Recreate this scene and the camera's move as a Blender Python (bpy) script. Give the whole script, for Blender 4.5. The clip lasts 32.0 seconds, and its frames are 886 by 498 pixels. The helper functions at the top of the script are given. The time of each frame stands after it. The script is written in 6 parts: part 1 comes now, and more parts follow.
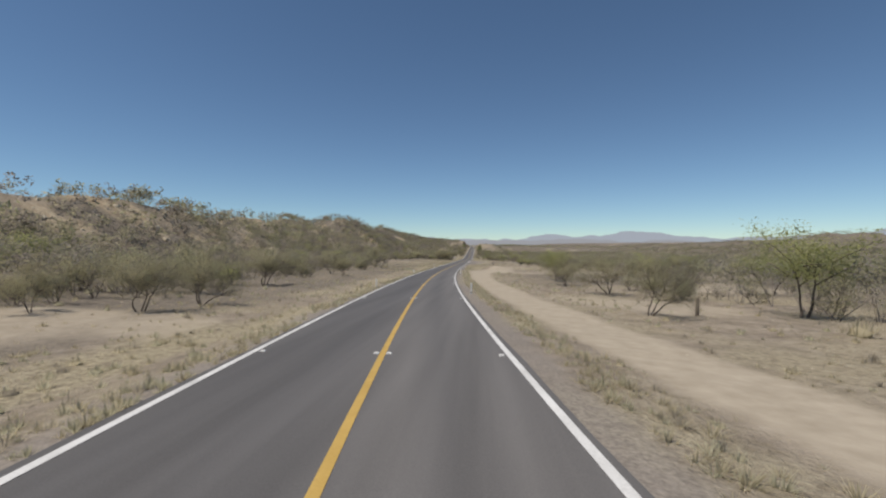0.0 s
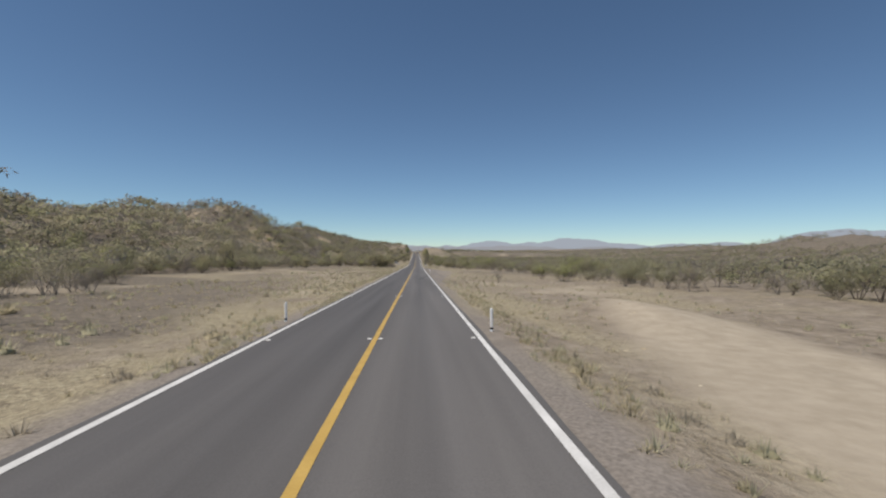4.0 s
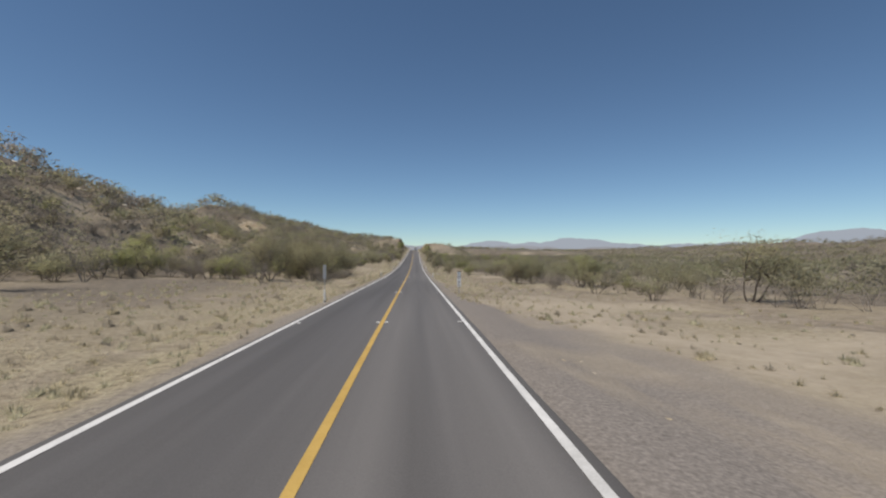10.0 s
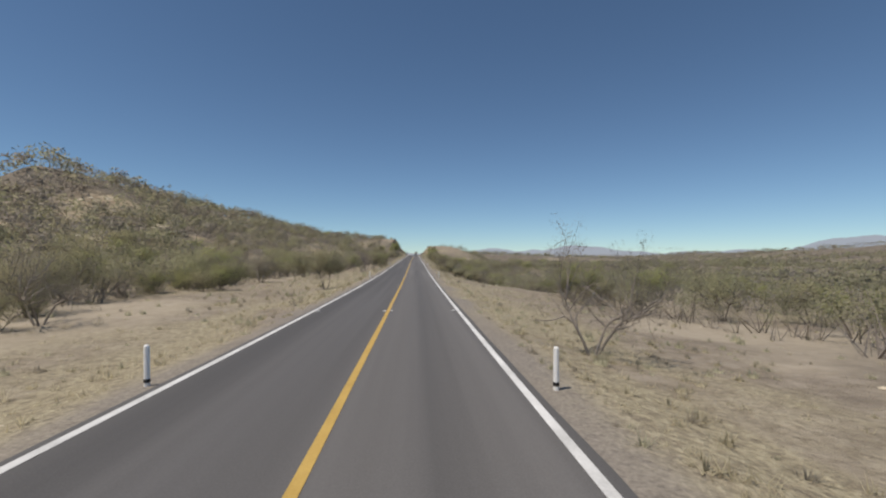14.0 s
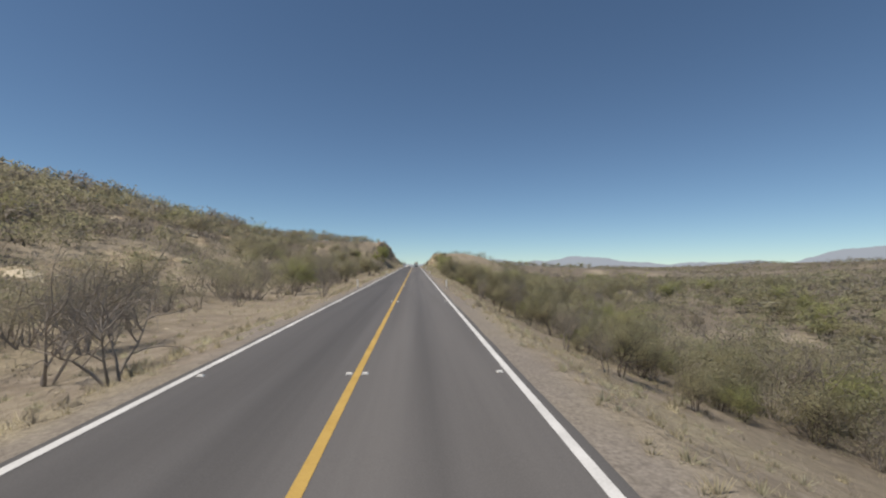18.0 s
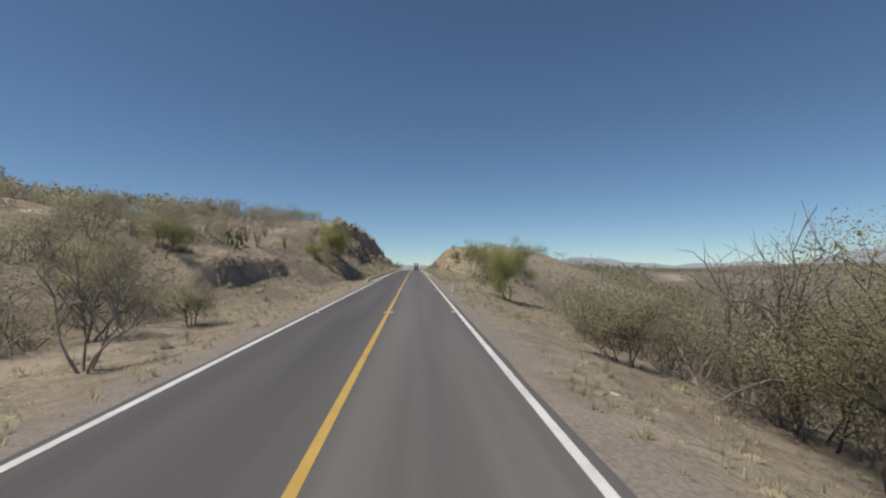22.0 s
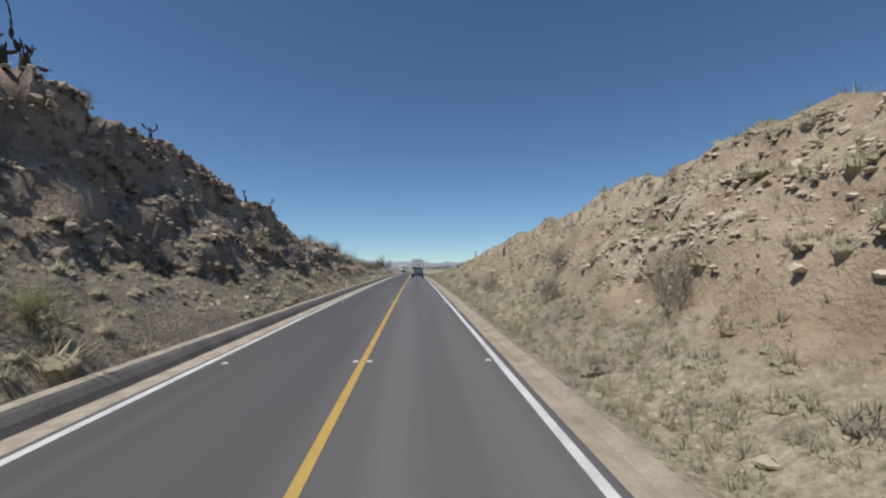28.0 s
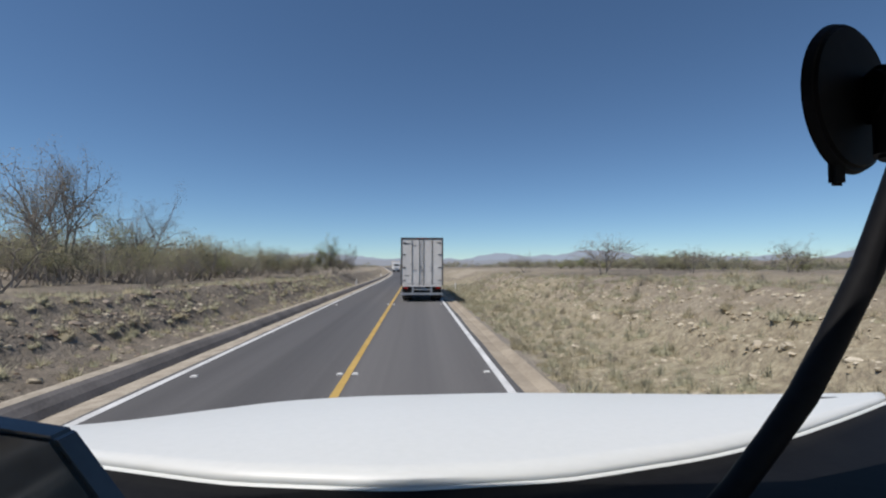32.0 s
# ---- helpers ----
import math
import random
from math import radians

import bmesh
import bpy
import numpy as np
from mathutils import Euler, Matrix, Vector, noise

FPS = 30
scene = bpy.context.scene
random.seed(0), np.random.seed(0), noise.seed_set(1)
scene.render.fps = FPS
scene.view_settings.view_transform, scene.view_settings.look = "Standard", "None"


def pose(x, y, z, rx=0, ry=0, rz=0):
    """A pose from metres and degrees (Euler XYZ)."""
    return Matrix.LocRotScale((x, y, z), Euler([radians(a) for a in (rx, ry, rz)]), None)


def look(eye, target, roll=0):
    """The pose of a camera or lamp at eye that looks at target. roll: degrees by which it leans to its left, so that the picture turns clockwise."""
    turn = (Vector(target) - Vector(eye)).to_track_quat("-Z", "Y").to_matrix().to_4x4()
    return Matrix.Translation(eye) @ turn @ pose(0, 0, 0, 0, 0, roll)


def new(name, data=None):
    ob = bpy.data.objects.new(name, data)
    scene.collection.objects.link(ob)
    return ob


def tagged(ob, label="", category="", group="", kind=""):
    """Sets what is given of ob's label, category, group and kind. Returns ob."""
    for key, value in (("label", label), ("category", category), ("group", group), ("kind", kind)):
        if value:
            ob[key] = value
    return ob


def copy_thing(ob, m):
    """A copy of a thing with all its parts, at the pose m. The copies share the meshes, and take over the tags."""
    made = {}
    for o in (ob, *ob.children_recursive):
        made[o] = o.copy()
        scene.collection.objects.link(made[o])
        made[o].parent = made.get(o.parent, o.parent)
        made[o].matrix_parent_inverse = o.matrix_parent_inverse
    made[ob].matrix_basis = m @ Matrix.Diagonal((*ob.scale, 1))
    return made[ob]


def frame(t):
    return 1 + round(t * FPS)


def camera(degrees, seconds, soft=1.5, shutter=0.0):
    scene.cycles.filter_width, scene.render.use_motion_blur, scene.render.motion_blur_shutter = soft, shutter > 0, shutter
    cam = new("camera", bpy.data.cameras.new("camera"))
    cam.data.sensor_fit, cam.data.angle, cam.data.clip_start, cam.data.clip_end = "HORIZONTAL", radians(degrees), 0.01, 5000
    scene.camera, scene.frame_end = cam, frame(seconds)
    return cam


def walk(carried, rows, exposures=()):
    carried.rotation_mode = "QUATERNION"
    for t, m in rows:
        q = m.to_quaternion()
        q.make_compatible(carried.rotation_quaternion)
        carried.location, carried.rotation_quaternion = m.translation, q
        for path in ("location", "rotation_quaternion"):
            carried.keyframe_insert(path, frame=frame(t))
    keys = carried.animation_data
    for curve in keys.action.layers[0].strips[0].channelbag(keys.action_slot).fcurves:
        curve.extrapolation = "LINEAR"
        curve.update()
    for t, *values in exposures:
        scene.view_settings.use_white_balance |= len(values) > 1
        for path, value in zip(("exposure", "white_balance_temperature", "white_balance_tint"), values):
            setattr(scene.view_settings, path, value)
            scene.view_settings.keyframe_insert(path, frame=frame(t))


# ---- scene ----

# Road: x = road_x(y) is the yellow line, y runs ahead, z = road_z(y).
GRADE_Y = (-400, 0, 50, 95, 300, 350, 400, 560, 640, 700, 780, 1200, 2000, 6000)
GRADE_DEG = (-2.2, -2.2, -1.9, -1.3, -1.2, 0.2, 1.2, 1.4, 0.8, 0.2, 0.0, 0.0, 0.0, 0.0)
_gy = np.arange(-420.0, 6001.0, 1.0)
_gz = np.cumsum(np.tan(np.radians(np.interp(_gy, GRADE_Y, GRADE_DEG))))
_gz -= np.interp(0.0, _gy, _gz)
_gh = np.where(_gy < 100, 6.9 * (1 - np.clip(_gy, -60, 100) / 100), 0.0)
_gh = _gh + 0.036 * np.clip(_gy - 780, 0, 120)
_gx = -np.cumsum(np.tan(np.radians(_gh)))
_gx -= np.interp(150.0, _gy, _gx)


def road_z(y):
    return np.interp(y, _gy, _gz)


def road_x(y):
    return np.interp(y, _gy, _gx)


# ---- camera ----
cam = camera(90.0, 32.0, soft=2.2)
EYE = 2.3
DRIFT_T = (0, 1, 2, 3, 9, 19, 21, 25, 28, 30, 32)
DRIFT_D = (1.10, 1.10, 1.18, 1.24, 1.25, 1.16, 1.20, 1.26, 1.20, 1.28, 1.40)
DRIFT_YAW = (1.1, 1.1, 0.5, 0, 0, 0, 0, 0, 0, 0, 0)
DRIFT_TILT = (0, 0, 0, 0, 0, 0, 0, 0, 0.1, 0.15, 0.35)
WAY_T = (0, 3.5, 6, 9, 13, 17, 19, 21, 23, 25, 28, 30, 32)
WAY_Y = (0, 84, 144, 216, 312, 405, 451, 495, 536, 577, 640, 682, 723)


def eye_row(t):
    y = float(np.interp(t, WAY_T, WAY_Y))
    yaw = float(np.interp(y, _gy, _gh))
    grade = math.degrees(math.atan((road_z(y + 3) - road_z(y - 3)) / 6))
    away, turn = float(np.interp(t, DRIFT_T, DRIFT_D)), float(np.interp(t, DRIFT_T, DRIFT_YAW))
    return (t, pose(float(road_x(y)) + away, y, float(road_z(y)) + EYE, 90 + grade + 1.68 + float(np.interp(t, DRIFT_T, DRIFT_TILT)), 0, yaw + turn - 3.58))


walk(cam, [eye_row(t * 0.5) for t in range(65)],
     [(t, e, k, 12) for t, e, k in ((0, 0.20, 6960), (14, 0.21, 6960), (17, 0.24, 7120), (20, 0.25, 7120), (22, 0.15, 6950), (23.5, 0.05, 6860), (25.5, 0.04, 6760), (28, 0.18, 6380), (30, 0.2, 6360), (32, 0.2, 6390))])

# ---- light ----
SUN_EL, SUN_AZ = 65.0, 238.0      # degrees; azimuth clockwise from +y, sun stands over the left side of the road
_sd = Vector((math.cos(radians(SUN_EL)) * math.sin(radians(SUN_AZ)), math.cos(radians(SUN_EL)) * math.cos(radians(SUN_AZ)), math.sin(radians(SUN_EL))))
world = bpy.data.worlds.new("world")
scene.world = world
world.use_nodes = True
_wn = world.node_tree
_sky = _wn.nodes.new("ShaderNodeTexSky")
_sky.sky_type = "NISHITA"
_sky.sun_disc = False
_sky.sun_elevation, _sky.sun_rotation = radians(SUN_EL), radians(SUN_AZ)
_sky.altitude, _sky.air_density, _sky.dust_density, _sky.ozone_density = 2200, 0.95, 0.0, 2.4
_tint = _wn.nodes.new("ShaderNodeMix")
_tint.data_type, _tint.blend_type = "RGBA", "MULTIPLY"
_tint.inputs[0].default_value = 1.0
_tint.inputs[7].default_value = (0.81, 0.97, 1.02, 1)
_wn.links.new(_sky.outputs[0], _tint.inputs[6])
_wn.links.new(_tint.outputs[2], _wn.nodes["Background"].inputs[0])
_wn.nodes["Background"].inputs[1].default_value = 0.082
sun = new("sun", bpy.data.lights.new("sun", "SUN"))
sun.data.energy, sun.data.angle, sun.data.color = 3.3, radians(0.55), (1.0, 0.95, 0.88)
sun.matrix_world = look(_sd * 100, (0, 0, 0))


# ---- numeric noise ----
def vnoise(x, y, seed=0):
    """Value noise, 0..1, on arrays."""
    xi, yi = np.floor(x), np.floor(y)
    u, v = x - xi, y - yi
    u, v = u * u * (3 - 2 * u), v * v * (3 - 2 * v)

    def h(a, b):
        q = np.sin(a * 127.1 + b * 311.7 + seed * 74.7) * 43758.5453
        return q - np.floor(q)
    return (h(xi, yi) * (1 - u) + h(xi + 1, yi) * u) * (1 - v) + (h(xi, yi + 1) * (1 - u) + h(xi + 1, yi + 1) * u) * v


def fbm(x, y, octaves=4, seed=0):
    t, a, s = 0, 0.5, 0
    for k in range(octaves):
        t, s, a = t + a * vnoise(x * 2 ** k, y * 2 ** k, seed + k * 13), s + a, a * 0.5
    return t / s


def smooth(a, b, v):
    t = np.clip((v - a) / (b - a), 0, 1)
    return t * t * (3 - 2 * t)


# ---- land form ----
def track_mid(y):
    """The dirt track beside the road: its middle, from the yellow line."""
    return np.interp(y, (-60, 0, 40, 60, 90, 100, 110, 135), (9.5, 8.6, 7.6, 7.2, 7.6, 9.5, 12, 17))


def track_half(y):
    return np.interp(y, (-60, 0, 60, 85, 98, 110, 122, 135), (1.9, 1.8, 1.7, 2.0, 3.4, 4.0, 2.5, 0))


def branch(y, d):
    """A bare clearing that leaves the track to the right."""
    return (1 - smooth(2.5, 6.0, np.abs(y - 101 - 0.12 * (d - 10)))) * smooth(7, 10, d) * (1 - smooth(34, 44, d))



CREST_Y = (-300, 0, 95, 167, 239, 263, 287, 311, 335, 383, 430, 470, 520, 565, 640, 760, 1000, 1500)
CREST_H = (13, 13, 13.5, 15.5, 22, 23, 26, 33, 31, 25, 23.5, 26, 28, 10, 3, 3, 4, 4)
CREST_D = (110, 100, 95, 90, 88, 88, 88, 88, 88, 88, 90, 95, 98, 85, 70, 70, 120, 200)
FOOT_D = (60, 60, 58, 56, 52, 48, 44, 38, 32, 26, 20, 14, 11, 10, 10, 14, 40, 60)
# banks and cuts beside the road: height over the road, and the distance of foot and top
LB_Y = (-300, 380, 420, 505, 525, 550, 566, 576, 584, 595, 625, 650, 668, 685, 697, 715, 735, 760, 2000)
LB_H = (0, 0, -0.9, -0.7, 0.6, 3.4, 4.0, 5.9, 7.9, 9.2, 10.0, 9.2, 7.7, 5.3, 4.3, 3.1, 1.6, 1.3, 0)
LB_F = (14, 14, 4.6, 4.8, 12, 9.5, 8.5, 6.4, 5.2, 4.9, 4.9, 4.9, 4.9, 4.9, 4.9, 4.9, 4.9, 5, 8)
LB_T = (30, 30, 10, 11, 24, 17, 15, 13.4, 12.7, 12.6, 12.5, 12.4, 12.0, 10.8, 9.8, 9.4, 8.5, 8, 20)
RB_Y = (-300, 330, 395, 430, 470, 495, 520, 545, 560, 575, 590, 610, 640, 660, 675, 690, 705, 720, 735, 760, 2000)
RB_H = (-0.4, -0.6, -2.5, -6.0, -6.0, -5.0, -4.2, -4.5, -5.0, -2.5, 1.8, 5.6, 6.2, 5.8, 5.0, 4.2, 3.4, 2.6, 2.0, 1.5, 0)
RB_F = (6, 6, 4.8, 4.8, 5.2, 5.4, 5.6, 6.0, 7.0, 10, 5.6, 4.9, 4.8, 4.8, 4.8, 4.8, 4.8, 4.8, 5, 5.5, 8)
RB_T = (22, 26, 24, 26, 27, 28, 28, 30, 34, 34, 13, 10.2, 10.3, 10.3, 10.0, 9.8, 9.6, 9.6, 10, 11, 20)


def land(y, d):
    """Ground height over y and the distance d right of the yellow line."""
    y, d = np.asarray(y, float), np.asarray(d, float)
    z = road_z(np.clip(y, -400, 2600))
    n1 = fbm(y / 46, d / 46, 4, 1) - 0.5
    n2 = fbm(y / 9, d / 9, 4, 5) - 0.5
    off = np.where(d < 0, np.abs(d + 3.3), np.abs(d - 3.13))
    off = np.where((d > -3.3) & (d < 3.13), 0, off)
    rough = smooth(1.5, 12, off)
    # left ridge
    foot, crest, high = np.interp(y, CREST_Y, FOOT_D), np.interp(y, CREST_Y, CREST_D), np.interp(y, CREST_Y, CREST_H)
    ld = -d
    up = np.clip((ld - foot) / (crest - foot), 0, None)
    ridge = high * np.where(up < 1, up ** 1.15, 1 - 0.25 * np.clip(up - 1, 0, 2.5))
    ridge = ridge * (0.86 + 0.5 * n1) + np.clip(up, 0, 1) * 9 * n1
    ridge = np.where(ld > foot, np.maximum(ridge, 0), 0)
    ridge = ridge + 0.9 * smooth(8, 40, ld) * (1 - smooth(320, 380, y))
    # banks
    lb = np.interp(y, LB_Y, LB_H)
    lf, lt = np.interp(y, LB_Y, LB_F), np.interp(y, LB_Y, LB_T)
    lu = np.clip((ld - lf) / (lt - lf), 0, 1)
    gully = fbm(y / 2.9, d / 1.5, 4, 27) - 0.5
    w = lu + 0.26 * n2 + 0.20 * gully * smooth(0.15, 0.5, lu)
    scarp = smooth(579, 589, y)
    tier = smooth(0.42, 0.58, fbm(y / 11, y * 0 + 3, 2, 33)) * (1 - smooth(612, 622, y)) + 0.4 * smooth(655, 665, y)
    tall = 0.28 + 0.17 * smooth(612, 622, y) * (1 - smooth(648, 662, y)) - 0.1 * smooth(662, 690, y)
    left = scarp * (0.31 * np.clip(w / 0.52, 0, 1) + (0.05 + 0.21 * tier) * smooth(0.48, 0.55, w) + (0.64 - 0.21 * tier - tall) * np.clip((w - 0.52) / 0.28, 0, 1) + tall * smooth(0.79, 0.88, w)) + (1 - scarp) * np.clip(lu, 0, 1) ** 0.95
    left = lb * left * smooth(0, 0.08, lu)
    face = smooth(541, 546, y) * (1 - smooth(559, 565, y)) * (1 - smooth(22, 30, ld))
    left = left * (1 - face) + face * (0.9 * np.clip((ld - 8.6) / 2.8, 0, 1) + 1.8 * smooth(11.6, 12.3, ld + 2.2 * n2) + (lb - 2.4) * np.clip((ld - 12.3) / 6, 0, 1))
    rb = np.interp(y, RB_Y, RB_H)
    rf, rt = np.interp(y, RB_Y, RB_F), np.interp(y, RB_Y, RB_T)
    ru = np.clip((d - rf) / (rt - rf), 0, 1)
    rw = ru + 0.16 * n2 + 0.16 * gully
    right = rb * np.where(rb > 0, 0.58 * ru + 0.18 * smooth(0.47, 0.55, rw) + 0.12 * smooth(0.66, 0.73, rw) + 0.12 * smooth(0.84, 0.92, rw), 1 - (1 - ru) ** 1.7)
    # right cut stands on a spur that falls away to the valley
    spur = np.where(rb > 0, 1 - smooth(20, 55, d) * (1 - smooth(700, 740, y)), 1)
    valley = -9 * smooth(60, 260, d) * smooth(250, 420, y) * (1 - 0.7 * smooth(700, 900, y))
    onset = smooth(562, 583.5, y)
    right = right * spur + np.where(rb > 0, np.minimum(valley, -9 * smooth(22, 70, d) * (1 - smooth(690, 735, y))), np.minimum(0, valley - rb * smooth(60, 200, d)) * (1 - onset) + onset * np.minimum(valley, -9 * smooth(22, 70, d)))
    farhill = 36 * np.exp(-(((d - 430) / 150) ** 2 + ((y - 420) / 380) ** 2)) * (0.7 + 0.8 * n1)
    mesa = 26 * smooth(1150, 1290, d + 260 * n1 + 0.10 * (y - 500)) * smooth(300, 700, y)
    side = np.where(d < 0, left + ridge, right + farhill + mesa)
    verge = -0.10 * smooth(0.3, 1.5, off) - 0.28 * smooth(1.2, 3.2, off) * np.where(d < 0, 1 - 0.8 * smooth(540, 580, y), 1 - 0.7 * smooth(575, 600, y))
    bumps = rough * (0.55 * n2 + 0.35 * (fbm(y / 2.2, d / 2.2, 3, 9) - 0.5)) + smooth(30, 120, off) * 3.0 * n1
    cutn = (np.clip(lb, 0, 10) * (d < 0) * smooth(0.1, 0.5, lu) + np.clip(rb, 0, 10) * (d > 0) * smooth(0.1, 0.5, ru)) * (0.16 * (fbm(y / 3.1, d / 1.7, 4, 21) - 0.5) + 0.10 * (fbm(y / 1.1, d / 0.8, 3, 23) - 0.5))
    heap = 1.0 * np.exp(-(((y - 119) / 6) ** 2 + ((d - 12.5) / 3.2) ** 2))
    return z - 0.035 + heap + side + verge + bumps + cutn


def cut_shift(y, d, z):
    """How far the broken rock faces of the two cuts stand out or in, sideways."""
    y, d = np.asarray(y, float), np.asarray(d, float)
    h = z - road_z(np.clip(y, -400, 2600))
    left = smooth(579, 589, y) * (1 - smooth(700, 730, y)) * smooth(5.8, 7.6, -d) * (1 - smooth(12.2, 13.2, -d))
    right = smooth(592, 600, y) * (1 - smooth(690, 720, y)) * smooth(6.2, 7.4, d) * (1 - smooth(10, 11, d))
    return left * (1.9 * (fbm(y / 3.0, h / 1.2, 4, 97) - 0.5) + 0.5 * (fbm(y / 0.9, h / 0.5, 2, 99) - 0.5)) - 0.4 * right * (fbm(y / 2.4, h / 0.5, 4, 98) - 0.5)


def land1(y, d):
    return float(land(np.array([y]), np.array([d]))[0])


# ---- materials ----
def nodes_of(m):
    m.use_nodes = True
    return m.node_tree.nodes, m.node_tree.links


def mat(name, c1, c2, c3=None, scale=4.0, fine=40.0, rough=0.85, bump=0.3, metal=0.0, island=0.0, rand=0.0, fine_mix=0.35, spec=0.3, dist=0.05):
    """A surface of two or three tones, blended by a coarse and a fine noise at real size."""
    m = bpy.data.materials.new(name)
    n, l = nodes_of(m)
    b = n["Principled BSDF"]
    b.inputs["Roughness"].default_value = rough
    b.inputs["Metallic"].default_value = metal
    b.inputs["Specular IOR Level"].default_value = spec
    geo = n.new("ShaderNodeTexCoord")
    pos = geo.outputs["Object"]
    a = n.new("ShaderNodeTexNoise")
    a.inputs["Scale"].default_value, a.inputs["Detail"].default_value = scale, 5
    f = n.new("ShaderNodeTexNoise")
    f.inputs["Scale"].default_value, f.inputs["Detail"].default_value = fine, 4
    l.new(pos, a.inputs["Vector"]), l.new(pos, f.inputs["Vector"])
    mx = n.new("ShaderNodeMix")
    mx.data_type = "FLOAT"
    mx.inputs[0].default_value = fine_mix
    l.new(a.outputs[0], mx.inputs[2]), l.new(f.outputs[0], mx.inputs[3])
    val = mx.outputs[0]
    if island or rand:
        src = n.new("ShaderNodeNewGeometry").outputs["Random Per Island"] if island else n.new("ShaderNodeObjectInfo").outputs["Random"]
        ma = n.new("ShaderNodeMath")
        ma.operation = "MULTIPLY_ADD"
        ma.inputs[1].default_value = island or rand
        l.new(src, ma.inputs[0]), l.new(val, ma.inputs[2])
        mb = n.new("ShaderNodeMath")
        mb.operation = "SUBTRACT"
        mb.inputs[1].default_value = (island or rand) / 2
        l.new(ma.outputs[0], mb.inputs[0])
        val = mb.outputs[0]
    r = n.new("ShaderNodeValToRGB")
    r.color_ramp.elements[0].position, r.color_ramp.elements[0].color = 0.34, (*c1, 1)
    r.color_ramp.elements[1].position, r.color_ramp.elements[1].color = 0.66, (*c2, 1)
    if c3:
        e = r.color_ramp.elements.new(0.5)
        e.color = (*c3, 1)
    l.new(val, r.inputs[0])
    l.new(r.outputs[0], b.inputs["Base Color"])
    if bump:
        bp = n.new("ShaderNodeBump")
        bp.inputs["Strength"].default_value, bp.inputs["Distance"].default_value = bump, dist
        l.new(val if not (island or rand) else mx.outputs[0], bp.inputs["Height"])
        l.new(bp.outputs[0], b.inputs["Normal"])
    return m


def leaf_mat(name, c1, c2, island=0.1):
    m = mat(name, c1, c2, scale=0.45, fine=7, rough=0.75, bump=0, island=island, spec=0.12, fine_mix=0.22)
    n, l = m.node_tree.nodes, m.node_tree.links
    b = n["Principled BSDF"]
    tr = n.new("ShaderNodeBsdfTranslucent")
    l.new(b.inputs["Base Color"].links[0].from_socket, tr.inputs["Color"])
    ge = n.new("ShaderNodeNewGeometry")
    at = n.new("ShaderNodeAttribute")
    at.attribute_name = "out"
    vt = n.new("ShaderNodeVectorTransform")
    vt.vector_type, vt.convert_from, vt.convert_to = "NORMAL", "OBJECT", "WORLD"
    va = n.new("ShaderNodeVectorMath")
    va.operation = "MULTIPLY_ADD"
    va.inputs[1].default_value = (0.22, 0.22, 0.22)
    vn = n.new("ShaderNodeVectorMath")
    vn.operation = "NORMALIZE"
    l.new(at.outputs["Vector"], vt.inputs[0])
    l.new(ge.outputs["Normal"], va.inputs[0]), l.new(vt.outputs[0], va.inputs[2]), l.new(va.outputs[0], vn.inputs[0]), l.new(vn.outputs[0], b.inputs["Normal"])
    ms = n.new("ShaderNodeMixShader")
    ms.inputs[0].default_value = 0.5
    l.new(b.outputs[0], ms.inputs[1]), l.new(tr.outputs[0], ms.inputs[2])
    l.new(ms.outputs[0], n["Material Output"].inputs["Surface"])
    return m


